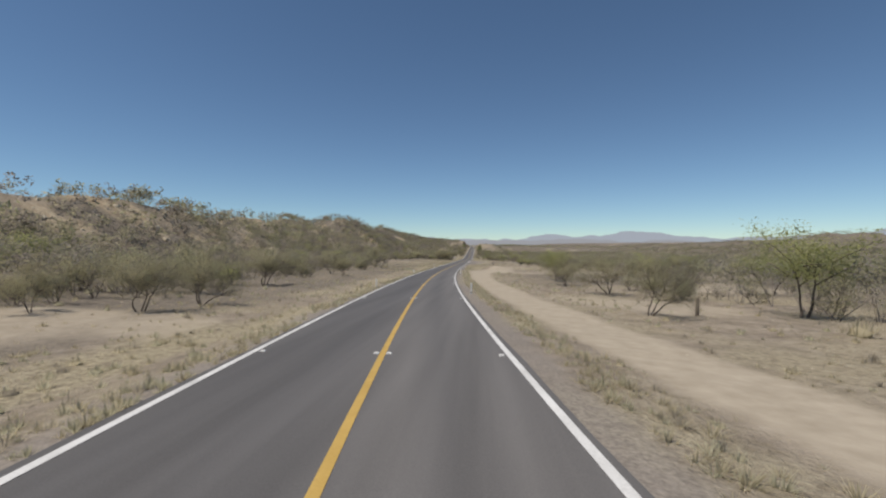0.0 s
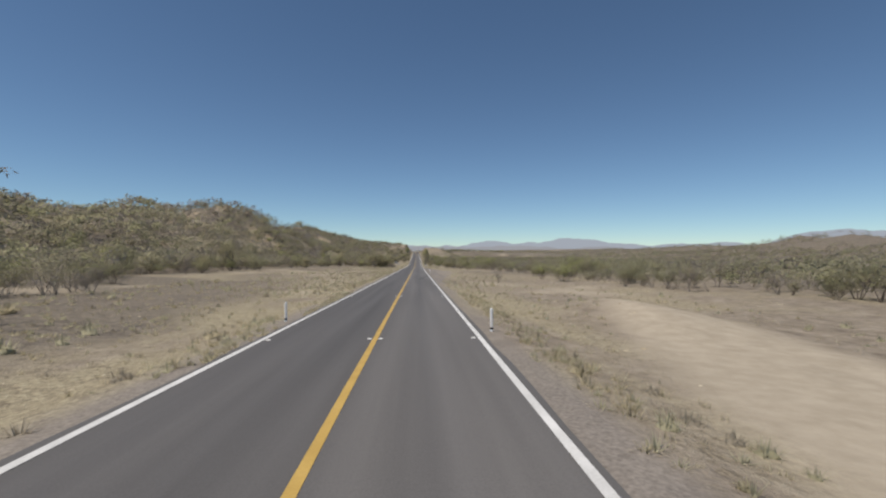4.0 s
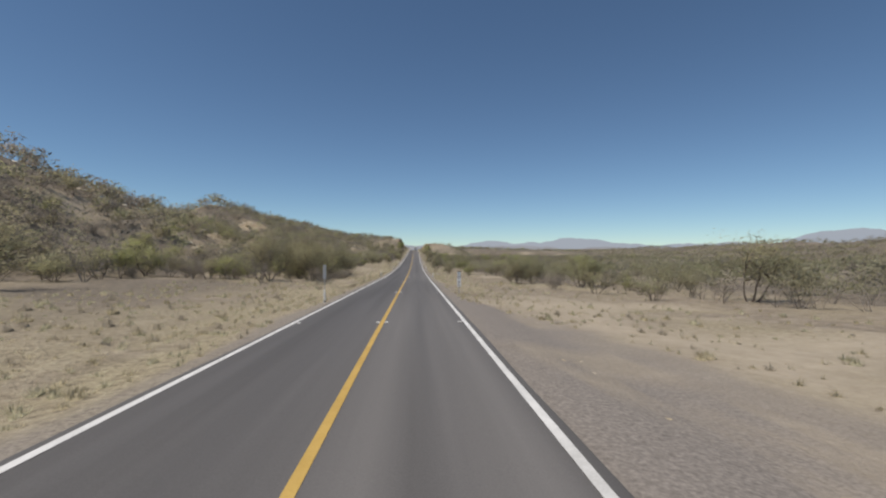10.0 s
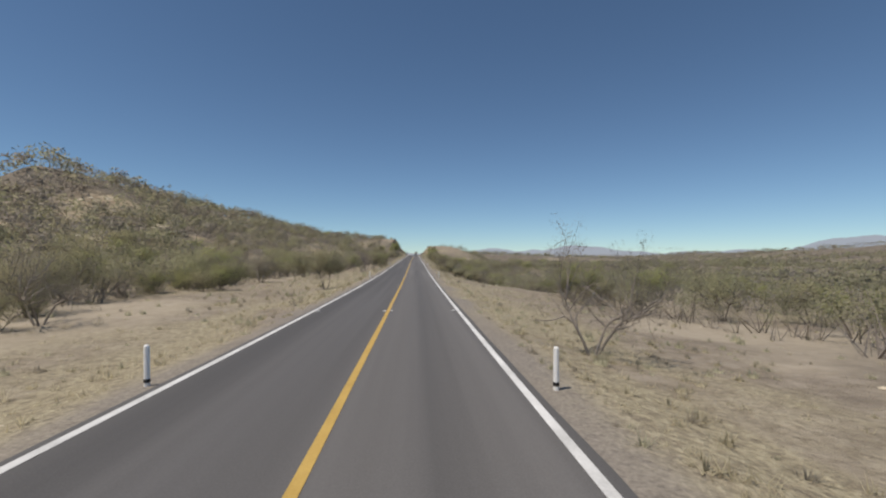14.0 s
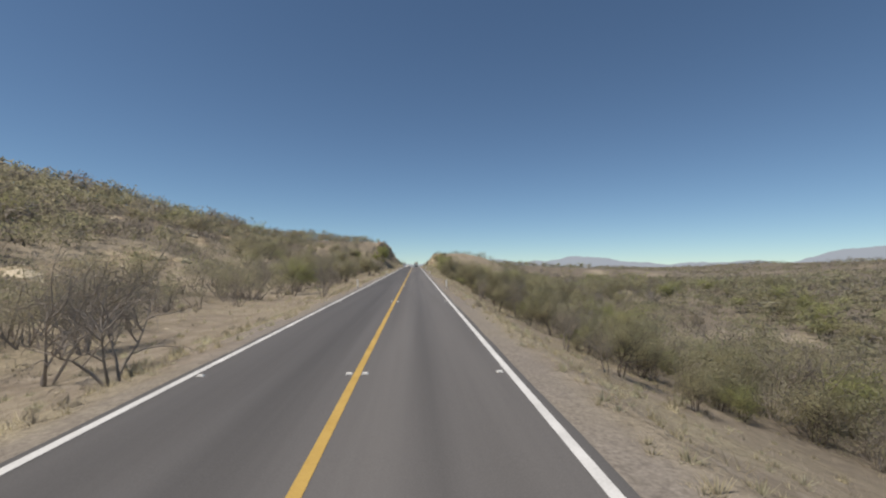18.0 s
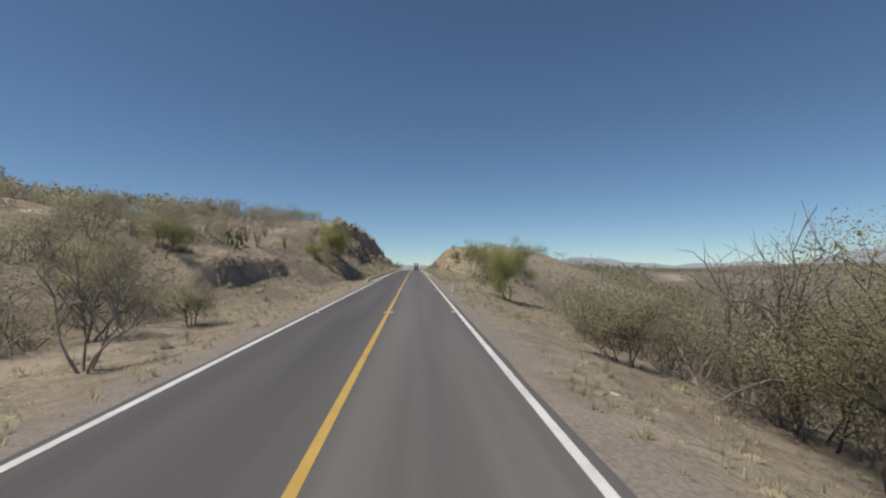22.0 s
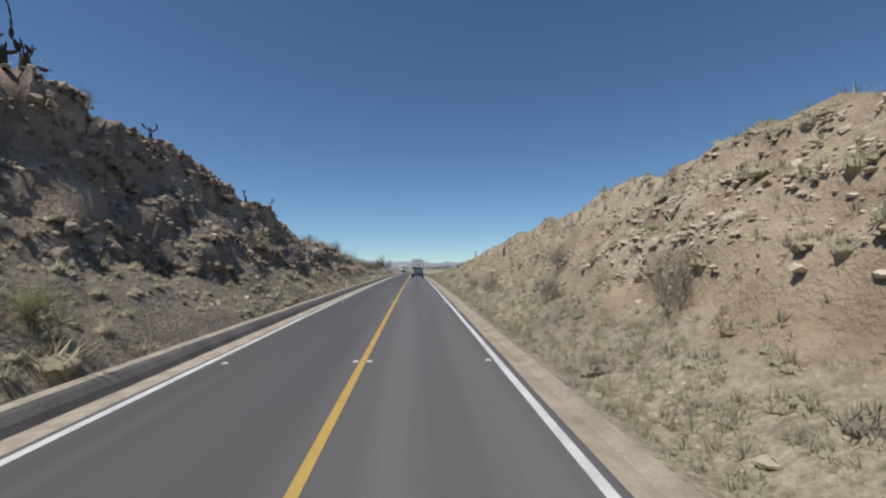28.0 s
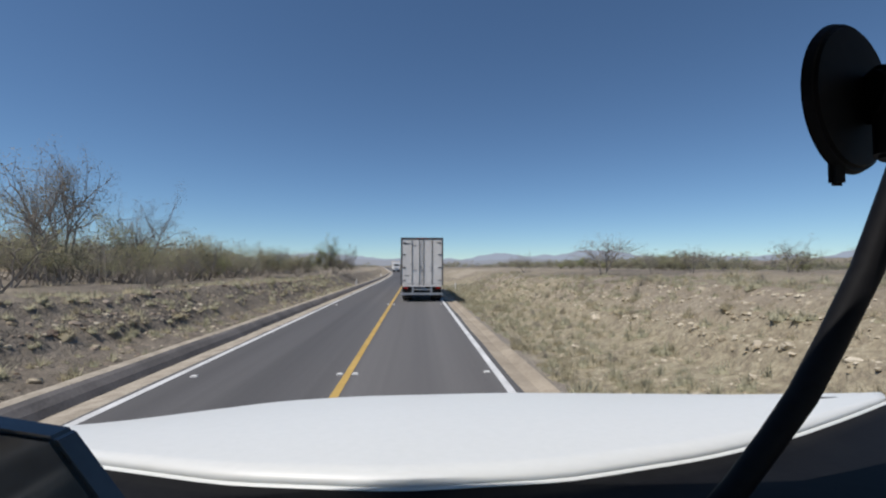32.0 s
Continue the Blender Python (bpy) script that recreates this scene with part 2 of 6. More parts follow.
def ground_mat():
    m = bpy.data.materials.new("desert_ground")
    n, l = nodes_of(m)
    b = n["Principled BSDF"]
    b.inputs["Roughness"].default_value, b.inputs["Specular IOR Level"].default_value = 0.95, 0.1
    pos = n.new("ShaderNodeTexCoord").outputs["Object"]

    def noise_of(scale, detail=5):
        t = n.new("ShaderNodeTexNoise")
        t.inputs["Scale"].default_value, t.inputs["Detail"].default_value, t.inputs["Roughness"].default_value = scale, detail, 0.6
        l.new(pos, t.inputs["Vector"])
        return t.outputs[0]

    def ramp(v, *stops):
        r = n.new("ShaderNodeValToRGB")
        el = r.color_ramp.elements
        while len(el) < len(stops):
            el.new(0.5)
        for e, (p, c) in zip(el, stops):
            e.position, e.color = p, (*c, 1)
        l.new(v, r.inputs[0])
        return r.outputs[0]

    def mix(fac, c1, c2):
        x = n.new("ShaderNodeMix")
        x.data_type = "RGBA"
        l.new(fac, x.inputs[0]), l.new(c1, x.inputs[6]), l.new(c2, x.inputs[7])
        return x.outputs[2]

    def attr(name):
        a = n.new("ShaderNodeAttribute")
        a.attribute_name = name
        return a.outputs["Fac"]

    fine, mid, wide = noise_of(7), noise_of(0.9), noise_of(0.11, 6)
    soil = ramp(mid, (0.3, (0.185, 0.155, 0.122)), (0.5, (0.285, 0.243, 0.193)), (0.72, (0.385, 0.335, 0.268)))
    straw = ramp(fine, (0.3, (0.21, 0.178, 0.125)), (0.5, (0.358, 0.314, 0.214)), (0.7, (0.485, 0.432, 0.305)))
    col = mix(ramp(wide, (0.46, (0, 0, 0)), (0.62, (0.7, 0.7, 0.7))), soil, straw)
    col = mix(attr("straw"), col, straw)
    # dark flecks in the colour stand for small tufts and pebble shading
    speck = ramp(noise_of(3.1, 3), (0.51, (0, 0, 0)), (0.63, (0.8, 0.8, 0.8)))
    dark_fleck = ramp(noise_of(19, 3), (0.35, (0.15, 0.125, 0.09)), (0.65, (0.30, 0.255, 0.185)))
    col = mix(speck, col, dark_fleck)
    litter = ramp(noise_of(2.2, 6), (0.35, (0.13, 0.114, 0.093)), (0.65, (0.242, 0.21, 0.17)))
    col = mix(attr("litter"), col, litter)
    dirt = ramp(noise_of(1.6, 7), (0.3, (0.335, 0.288, 0.22)), (0.7, (0.435, 0.38, 0.298)))
    col = mix(attr("bare"), col, dirt)
    gravel = ramp(noise_of(14, 4), (0.3, (0.15, 0.136, 0.122)), (0.5, (0.225, 0.203, 0.182)), (0.72, (0.31, 0.28, 0.25)))
    col = mix(attr("gravel"), col, gravel)
    rock = ramp(noise_of(0.55, 8), (0.3, (0.27, 0.205, 0.138)), (0.48, (0.395, 0.32, 0.22)), (0.68, (0.51, 0.435, 0.318)))
    col = mix(attr("rock"), col, rock)
    dark = ramp(noise_of(0.7, 8), (0.3, (0.20, 0.14, 0.10)), (0.5, (0.35, 0.265, 0.20)), (0.72, (0.49, 0.41, 0.32)))
    col = mix(attr("dark"), col, dark)
    l.new(col, b.inputs["Base Color"])
    bp = n.new("ShaderNodeBump")
    bp.inputs["Distance"].default_value = 0.15
    flat = n.new("ShaderNodeMath")
    flat.operation = "MULTIPLY_ADD"
    flat.inputs[1].default_value, flat.inputs[2].default_value = -0.66, 0.8
    smoothed = n.new("ShaderNodeMath")
    smoothed.operation = "MAXIMUM"
    l.new(attr("gravel"), smoothed.inputs[0]), l.new(attr("bare"), smoothed.inputs[1])
    l.new(smoothed.outputs[0], flat.inputs[0]), l.new(flat.outputs[0], bp.inputs["Strength"])
    hm = n.new("ShaderNodeMath")
    hm.operation = "ADD"
    l.new(fine, hm.inputs[0]), l.new(mid, hm.inputs[1])
    hr = n.new("ShaderNodeMath")
    hr.operation = "MULTIPLY_ADD"
    cliff = n.new("ShaderNodeMath")
    cliff.operation = "MULTIPLY"
    cliff.inputs[1].default_value = 4.0
    l.new(attr("dark"), cliff.inputs[0])
    l.new(noise_of(1.7, 9), hr.inputs[0]), l.new(cliff.outputs[0], hr.inputs[1]), l.new(hm.outputs[0], hr.inputs[2])
    l.new(hr.outputs[0], bp.inputs["Height"])
    l.new(bp.outputs[0], b.inputs["Normal"])
    return m


M_GROUND = ground_mat()
M_ASPHALT = mat("asphalt", (0.100, 0.097, 0.094), (0.155, 0.151, 0.146), scale=0.35, fine=45, rough=0.8, bump=0.25, dist=0.01, fine_mix=0.35)


def streak(m, stretch, amount):
    """Lengthwise wear: the coarse noise is drawn out along the road."""
    n, l = m.node_tree.nodes, m.node_tree.links
    coarse = [x for x in n if x.bl_idname == "ShaderNodeTexNoise"][0]
    mp = n.new("ShaderNodeMapping")
    mp.inputs["Scale"].default_value = stretch
    l.new(coarse.inputs["Vector"].links[0].from_socket, mp.inputs["Vector"])
    l.new(mp.outputs[0], coarse.inputs["Vector"])
    coarse.inputs["Scale"].default_value = amount


streak(M_ASPHALT, (1.0, 0.012, 1.0), 1.3)


def polish(m, dark, light):
    """Wheel tracks and oil along the lanes, from the road's own wear values."""
    n, l = m.node_tree.nodes, m.node_tree.links
    b = n["Principled BSDF"]
    a = n.new("ShaderNodeAttribute")
    a.attribute_name = "wear"
    r = n.new("ShaderNodeValToRGB")
    r.color_ramp.elements[0].color, r.color_ramp.elements[1].color = (dark, dark, dark * 1.03, 1), (light, light * 0.985, light * 0.97, 1)
    x = n.new("ShaderNodeMix")
    x.data_type, x.blend_type = "RGBA", "MULTIPLY"
    x.inputs[0].default_value = 1.0
    l.new(a.outputs["Fac"], r.inputs[0])
    l.new(b.inputs["Base Color"].links[0].from_socket, x.inputs[6])
    l.new(r.outputs[0], x.inputs[7])
    l.new(x.outputs[2], b.inputs["Base Color"])


polish(M_ASPHALT, 0.70, 1.22)
M_YELLOW = mat("yellow_road_paint", (0.44, 0.285, 0.075), (0.55, 0.37, 0.11), scale=1.5, fine=30, rough=0.7, bump=0.1, dist=0.01)
M_WHITE_LINE = mat("white_road_paint", (0.50, 0.50, 0.48), (0.74, 0.74, 0.72), scale=1.2, fine=30, rough=0.7, bump=0.1, dist=0.01)
M_CONCRETE = mat("kerb_concrete", (0.27, 0.23, 0.175), (0.50, 0.44, 0.35), scale=2.5, fine=18, rough=0.9)
M_DUSTY = mat("dusty_concrete", (0.27, 0.225, 0.168), (0.44, 0.375, 0.285), scale=1.6, fine=14, rough=0.95, bump=0.5)
M_GREYCONCRETE = mat("grey_concrete", (0.10, 0.093, 0.088), (0.19, 0.175, 0.165), scale=1.2, fine=18, rough=0.9)
M_POST = mat("post_white_plastic", (0.78, 0.78, 0.76), (0.88, 0.88, 0.86), scale=5, fine=40, rough=0.5, bump=0.05)
M_BARK = mat("bark", (0.085, 0.068, 0.056), (0.18, 0.15, 0.125), scale=5, fine=30, rough=0.95, bump=0.5)
M_TWIG = mat("grey_twigs", (0.20, 0.175, 0.15), (0.33, 0.29, 0.255), scale=3, fine=20, rough=0.95, bump=0)
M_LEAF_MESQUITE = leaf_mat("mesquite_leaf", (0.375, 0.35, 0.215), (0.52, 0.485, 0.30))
M_LEAF_GREEN = leaf_mat("palo_verde_leaf", (0.34, 0.36, 0.15), (0.50, 0.51, 0.24))
M_LEAF_GREY = leaf_mat("grey_scrub_leaf", (0.30, 0.268, 0.212), (0.43, 0.388, 0.31))
M_LEAF_OLIVE = leaf_mat("catclaw_leaf", (0.36, 0.347, 0.205), (0.50, 0.48, 0.29))
M_SCRUB_OLIVE = leaf_mat("scrub_olive_leaf", (0.295, 0.282, 0.19), (0.43, 0.408, 0.285), island=0.12)
M_SCRUB_GREEN = leaf_mat("scrub_green_leaf", (0.30, 0.305, 0.18), (0.435, 0.43, 0.265), island=0.12)
M_SCRUB_GREY = leaf_mat("scrub_grey_twigs", (0.26, 0.235, 0.205), (0.375, 0.345, 0.302), island=0.12)
M_SCRUB_BROWN = leaf_mat("scrub_brown_twigs", (0.215, 0.188, 0.157), (0.325, 0.285, 0.24), island=0.12)
M_GRASS = leaf_mat("dry_grass", (0.36, 0.32, 0.215), (0.58, 0.525, 0.375), island=0.5)
M_TUFT = leaf_mat("bunch_grass", (0.40, 0.385, 0.265), (0.58, 0.555, 0.405), island=0.3)
M_STONE = mat("limestone", (0.36, 0.30, 0.205), (0.62, 0.545, 0.415), scale=2.0, fine=14, rough=0.95, bump=0.6, island=0.5)
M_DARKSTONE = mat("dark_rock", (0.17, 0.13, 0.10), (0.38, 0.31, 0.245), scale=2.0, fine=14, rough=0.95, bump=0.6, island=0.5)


def flat_glow(name, c):
    m = bpy.data.materials.new(name)
    n, l = nodes_of(m)
    e = n.new("ShaderNodeEmission")
    e.inputs[0].default_value = (*c, 1)
    l.new(e.outputs[0], n["Material Output"].inputs["Surface"])
    return m


# ---- mesh helpers ----
def mesh_np(name, verts, faces, materials, idx=None, shade=False, out=None):
    """A mesh from arrays: verts (n, 3), faces (m, k)."""
    me = bpy.data.meshes.new(name)
    verts, faces = np.asarray(verts, np.float32), np.asarray(faces, np.int32)
    m, k = faces.shape
    me.vertices.add(len(verts))
    me.vertices.foreach_set("co", verts.ravel())
    me.loops.add(m * k)
    me.loops.foreach_set("vertex_index", faces.ravel())
    me.polygons.add(m)
    me.polygons.foreach_set("loop_start", np.arange(0, m * k, k, dtype=np.int32))
    me.polygons.foreach_set("loop_total", np.full(m, k, np.int32))
    me.polygons.foreach_set("use_smooth", np.full(m, shade, bool))
    if idx is not None:
        me.polygons.foreach_set("material_index", np.asarray(idx, np.int32))
    for x in materials:
        me.materials.append(x)
    me.update(calc_edges=True)
    if out is not None:
        me.attributes.new("out", "FLOAT_VECTOR", "POINT").data.foreach_set("vector", np.asarray(out, np.float32).ravel())
    return me


def grid_faces(a, b):
    i = np.arange(a * b).reshape(a, b)
    return np.stack([i[:-1, :-1], i[1:, :-1], i[1:, 1:], i[:-1, 1:]], -1).reshape(-1, 4)


def place(d, y, z):
    return road_x(y) + d, y, z


# ---- ground ----
def steps(start, first, grow, stop):
    out, v, s = [], start, first
    while v < stop:
        out.append(v)
        v, s = v + s, s * grow
    return out + [stop]


def build_ground():
    side = list(np.arange(0, 4, 1.0)) + list(np.arange(4, 13.2, 0.28)) + list(np.arange(13.2, 24, 0.8)) + steps(24, 0.9, 1.1, 4700)
    d = np.array([-v for v in side[:0:-1]] + side)
    y = np.array([-v for v in steps(60, 6, 1.25, 1500)][::-1] + list(np.arange(-55, 540, 1.6)) + list(np.arange(540, 772, 0.66)) + list(np.arange(772, 830, 1.5)) + steps(831, 1.4, 1.06, 4800))
    yy, dd = np.meshgrid(y, d, indexing="ij")
    zz = land(yy, dd)
    xx = road_x(np.clip(yy, -400, 6000)) + dd
    xx = xx + cut_shift(yy, dd, zz)
    me = mesh_np("ground", np.stack([xx, yy, zz], -1).reshape(-1, 3), grid_faces(len(y), len(d))[:, ::-1], [M_GROUND], shade=True)
    nz = fbm(yy / 5, dd / 5, 4, 31)
    # dirt track and clearings right of the road, paved lay-by further on
    bare = 1 - smooth(0.7, 1.25, np.abs(dd - track_mid(yy)) / np.maximum(track_half(yy), 0.01) + 0.4 * (nz - 0.5))
    bare = np.maximum(bare * (dd > 4.6), 0.85 * branch(yy, dd))
    bare *= (yy < 135)
    bare = np.maximum(bare, 0.5 * (yy > 150) * (yy < 272) * (dd > 4) * (1 - smooth(-1, 1.6, dd - np.interp(yy, (150, 172, 200, 226, 252, 272), (4.6, 6, 10, 13, 14, 9)) + 3 * (nz - 0.5))))
    bare = np.maximum(bare, 0.75 * smooth(0.62, 0.72, fbm(yy / 17, dd / 17, 4, 41)) * (np.abs(dd) > 8) * (dd < 300))
    lay = np.interp(yy, (150, 172, 200, 226, 252, 268), (4.6, 6, 9.5, 11, 10, 4))
    grav = (1 - smooth(-0.6, 1.2, dd - lay + 3 * (nz - 0.5))) * (dd > 3) * (yy > 145) * (yy < 278)
    off = np.where(dd < 0, -dd - 3.3, dd - 3.13)
    grav = grav * (1 - 0.35 * smooth(6.0, 8.5, dd + 4 * (nz - 0.5))) * (1 - 0.6 * smooth(0.60, 0.68, fbm(yy / 3.5, dd / 2.2, 4, 45)))
    grav = np.maximum(grav, (1 - smooth(0.5, 1.7, off + 1.6 * (nz - 0.5))) * 0.85)
    hill = (dd < 0) * smooth(0, 25, -dd - np.interp(yy, CREST_Y, FOOT_D))
    scrub = smooth(0.45, 0.6, fbm(yy / 24, dd / 24, 4, 51) + 0.18 * smooth(25, 80, np.abs(dd)))
    litter = np.clip(scrub * smooth(9, 22, np.abs(dd)) * 0.9 + 0.8 * hill + 0.35 * smooth(26, 45, np.abs(dd)), 0, 1)
    litter = np.maximum(litter, 0.75 * (dd > 0) * smooth(395, 430, yy) * (1 - smooth(575, 600, yy)) * smooth(9, 18, dd) * (0.5 + nz))
    litter = np.maximum(litter, 0.9 * (dd < -4.9) * smooth(640, 665, yy) * (1 - smooth(800, 830, yy)) * (0.4 + nz))
    litter = np.maximum(litter, 0.85 * (dd < 0) * (1 - smooth(135, 150, yy)) * smooth(8, 12, -dd + 5 * (nz - 0.5)) * (0.5 + nz))
    litter = np.maximum(litter, 0.75 * (dd < -6.5) * smooth(535, 550, yy) * (1 - smooth(580, 590, yy)) * smooth(0.35, 0.6, nz))
    litter = np.clip(litter, 0, 1)
    lb, rb = np.interp(yy, LB_Y, LB_H), np.interp(yy, RB_Y, RB_H)
    lu = np.clip((-dd - np.interp(yy, LB_Y, LB_F)) / (np.interp(yy, LB_Y, LB_T) - np.interp(yy, LB_Y, LB_F)), 0, 1.3)
    ru = np.clip((dd - np.interp(yy, RB_Y, RB_F)) / (np.interp(yy, RB_Y, RB_T) - np.interp(yy, RB_Y, RB_F)), 0, 1.3)
    rock = (dd > 0) * smooth(1.5, 4, rb) * smooth(0.25, 0.5, ru + 0.7 * (nz - 0.5)) * (1 - smooth(1.05, 1.25, ru))
    rock = np.maximum(rock, hill * 0.9 * smooth(0.55, 0.64, fbm(yy / 14, dd / 14, 4, 61)))
    dark = (dd < 0) * smooth(1.5, 4, lb) * 0.85 * smooth(0.50, 0.66, lu + 0.4 * (nz - 0.5)) * (1 - smooth(0.88, 1.0, lu)) * smooth(579, 589, yy)
    dark = np.maximum(dark, 0.9 * smooth(542, 546, yy) * (1 - smooth(560, 565, yy)) * smooth(10.9, 11.6, -dd + 1.5 * (nz - 0.5)) * (1 - smooth(12.6, 13.3, -dd)))
    patch = smooth(0.40, 0.55, fbm(yy / 7, dd / 2.6, 4, 63))
    straw = 0.9 * patch * smooth(0.4, 1.0, off) * (1 - smooth(4.0, 7.5, off + 5 * (nz - 0.5))) * np.where(dd < 0, 1 - smooth(395, 420, yy), 1 - smooth(130, 150, yy) * (1 - smooth(268, 285, yy)) - smooth(390, 410, yy) * (1 - smooth(600, 615, yy)))
    straw = np.maximum(straw, 0.55 * (dd < 0) * smooth(100, 130, yy) * (1 - smooth(270, 290, yy)) * (1 - smooth(30, 44, -dd)) * smooth(0.42, 0.6, fbm(yy / 9, dd / 6, 4, 67)))
    for name, v in (("straw", straw), ("bare", bare), ("gravel", grav), ("litter", litter), ("rock", rock), ("dark", dark)):
        at = me.attributes.new(name, "FLOAT", "POINT")
        at.data.foreach_set("value", np.clip(v, 0, 1).astype(np.float32).ravel())
    tagged(new("ground", me), "dry desert ground with straw grass, pale dirt and gravel", "ground", kind="structure")


build_ground()


# ---- road ----
def strip(d0, d1, y0, y1, dz, step=2.0, wob=0.0, seed=0, thick=0.0):
    """A ribbon laid along the road between two distances from the yellow line."""
    y = np.arange(y0, y1 + 0.01, step)
    w0 = (fbm(y / 2.3, y * 0, 3, seed) - 0.5) * wob
    w1 = (fbm(y / 2.3, y * 0 + 9, 3, seed) - 0.5) * wob
    cols = [(d0 + w0, -thick), (d0 + w0, 0), (d1 + w1, 0), (d1 + w1, -thick)] if thick else [(d0 + w0, 0), (d1 + w1, 0)]
    v = np.stack([np.stack([road_x(y) + d, y, road_z(y) + dz + h], -1) for d, h in cols], 1)
    return v.reshape(-1, 3), grid_faces(len(y), len(cols))[:, ::-1]


def build_road():
    y = np.arange(-120, 2600.5, 2.0)
    cols = np.array((-3.53, -3.52, -3.2, -2.6, -2.0, -1.4, -0.8, -0.25, 0.0, 0.25, 0.7, 1.05, 1.45, 1.85, 2.2, 2.7, 3.1, 3.35, 3.36))
    wear = np.array((0.3, 0.3, 0.30, 0.18, 0.26, 0.14, 0.22, 0.36, 0.45, 0.62, 0.74, 0.56, 0.40, 0.58, 0.78, 0.80, 0.62, 0.3, 0.3))
    dd = np.repeat(cols[None], len(y), 0) + np.where(np.abs(cols) > 3.3, 1, 0)[None] * 0.12 * (fbm(y / 2.3, y * 0, 3, 3) - 0.5)[:, None]
    dd[:, :2] -= 0.14 * smooth(555, 575, y)[:, None]
    zz = np.repeat((road_z(y) + 0.02)[:, None], len(cols), 1)
    zz[:, 0] -= 0.14
    zz[:, -1] -= 0.14
    v = np.stack([road_x(y)[:, None] + dd, np.repeat(y[:, None], len(cols), 1), zz], -1).reshape(-1, 3)
    me = mesh_np("road", v, grid_faces(len(y), len(cols))[:, ::-1], [M_ASPHALT])
    at = me.attributes.new("wear", "FLOAT", "POINT")
    at.data.foreach_set("value", np.repeat(wear[None], len(y), 0).astype(np.float32).ravel())
    tagged(new("road", me), "grey two-lane asphalt highway with worn wheel tracks", "road", kind="structure")
    for nm, d0, d1, m, lab in (("centre_line", -0.075, 0.075, M_YELLOW, "solid yellow painted centre line"),
                               ("edge_line", -3.375, -3.225, M_WHITE_LINE, "solid white painted edge line"),
                               ("edge_line", 3.055, 3.205, M_WHITE_LINE, "solid white painted edge line")):
        v, f = strip(d0, d1, -120, 2600, 0.026, 2.0, 0.012, 7)
        if d0 < -3:
            v[:, 0] -= 0.19 * smooth(560, 590, v[:, 1])
        tagged(new(nm, mesh_np(nm, v, f, [m])), lab, "road marking", kind="structure")


build_road()


def build_gutters():
    rows = (("gutter", -1, 566, M_CONCRETE, "dusty pale concrete gutter beside the asphalt", ((3.62, 0.0), (3.9, -0.02), (4.15, -0.06), (4.30, -0.09))),
            ("gutter_wall", -1, 566, M_GREYCONCRETE, "dark grey sloping wall of the concrete gutter", ((4.30, -0.09), (4.38, 0.04), (4.50, 0.15), (4.60, 0.20))),
            ("gutter_lip", -1, 566, M_CONCRETE, "pale concrete lip along the gutter", ((4.60, 0.20), (4.74, 0.22), (4.86, 0.20), (4.92, -0.3))),
            ("gutter", 1, 586, M_DUSTY, "dusty pale concrete gutter beside the asphalt", ((3.33, 0.0), (3.52, -0.02), (3.70, -0.05), (3.88, 0.0), (4.0, 0.01), (4.04, -0.3))))
    for nm, sgn, y0, m, lab, prof in rows:
        y = np.arange(y0, 1200, 1.5)
        ramp = 0.5 * (1 - smooth(y0, y0 + 7, y))
        v = np.stack([np.stack([road_x(y) + sgn * d + 0.04 * (fbm(y / 1.7, y * 0 + d, 3, 4) - 0.5), y, road_z(y) + 0.012 + h - ramp + 0.03 * (fbm(y / 0.9, y * 0 + d * 3, 3, 8) - 0.5)], -1) for d, h in prof], 1)
        f = grid_faces(len(y), len(prof))
        tagged(new(nm, mesh_np(nm, v.reshape(-1, 3), f if sgn < 0 else f[:, ::-1], [m])), lab, "gutter", kind="structure")


build_gutters()


# ---- far mountains ----
def build_mountains():
    # distance haze is put into the flat glowing colours of both ranges
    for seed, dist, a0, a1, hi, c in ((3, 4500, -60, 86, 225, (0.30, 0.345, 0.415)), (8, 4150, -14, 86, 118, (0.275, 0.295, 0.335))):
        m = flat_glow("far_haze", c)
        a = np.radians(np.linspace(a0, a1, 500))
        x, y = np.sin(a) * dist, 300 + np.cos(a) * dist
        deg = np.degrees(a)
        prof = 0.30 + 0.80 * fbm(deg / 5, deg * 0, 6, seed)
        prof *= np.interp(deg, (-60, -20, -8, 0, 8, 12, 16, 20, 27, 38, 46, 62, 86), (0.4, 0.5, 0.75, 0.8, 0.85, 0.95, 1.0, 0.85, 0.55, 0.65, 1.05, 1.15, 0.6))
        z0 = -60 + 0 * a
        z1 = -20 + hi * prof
        v = np.concatenate([np.stack([x, y, z0], -1), np.stack([x * 1.01, y * 1.01, z1], -1)])
        f = grid_faces(2, len(a))
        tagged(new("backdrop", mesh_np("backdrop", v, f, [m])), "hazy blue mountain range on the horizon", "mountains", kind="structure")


build_mountains()

# ---- plants ----
rng = np.random.default_rng(11)


class Buf:
    """Gathers quads."""
    def __init__(self):
        self.v, self.f, self.n = [], [], 0

    def add(self, v, f):
        self.v.append(np.asarray(v, float))
        self.f.append(np.asarray(f, int) + self.n)
        self.n += len(v)

    def arrays(self):
        return np.concatenate(self.v), np.concatenate(self.f)


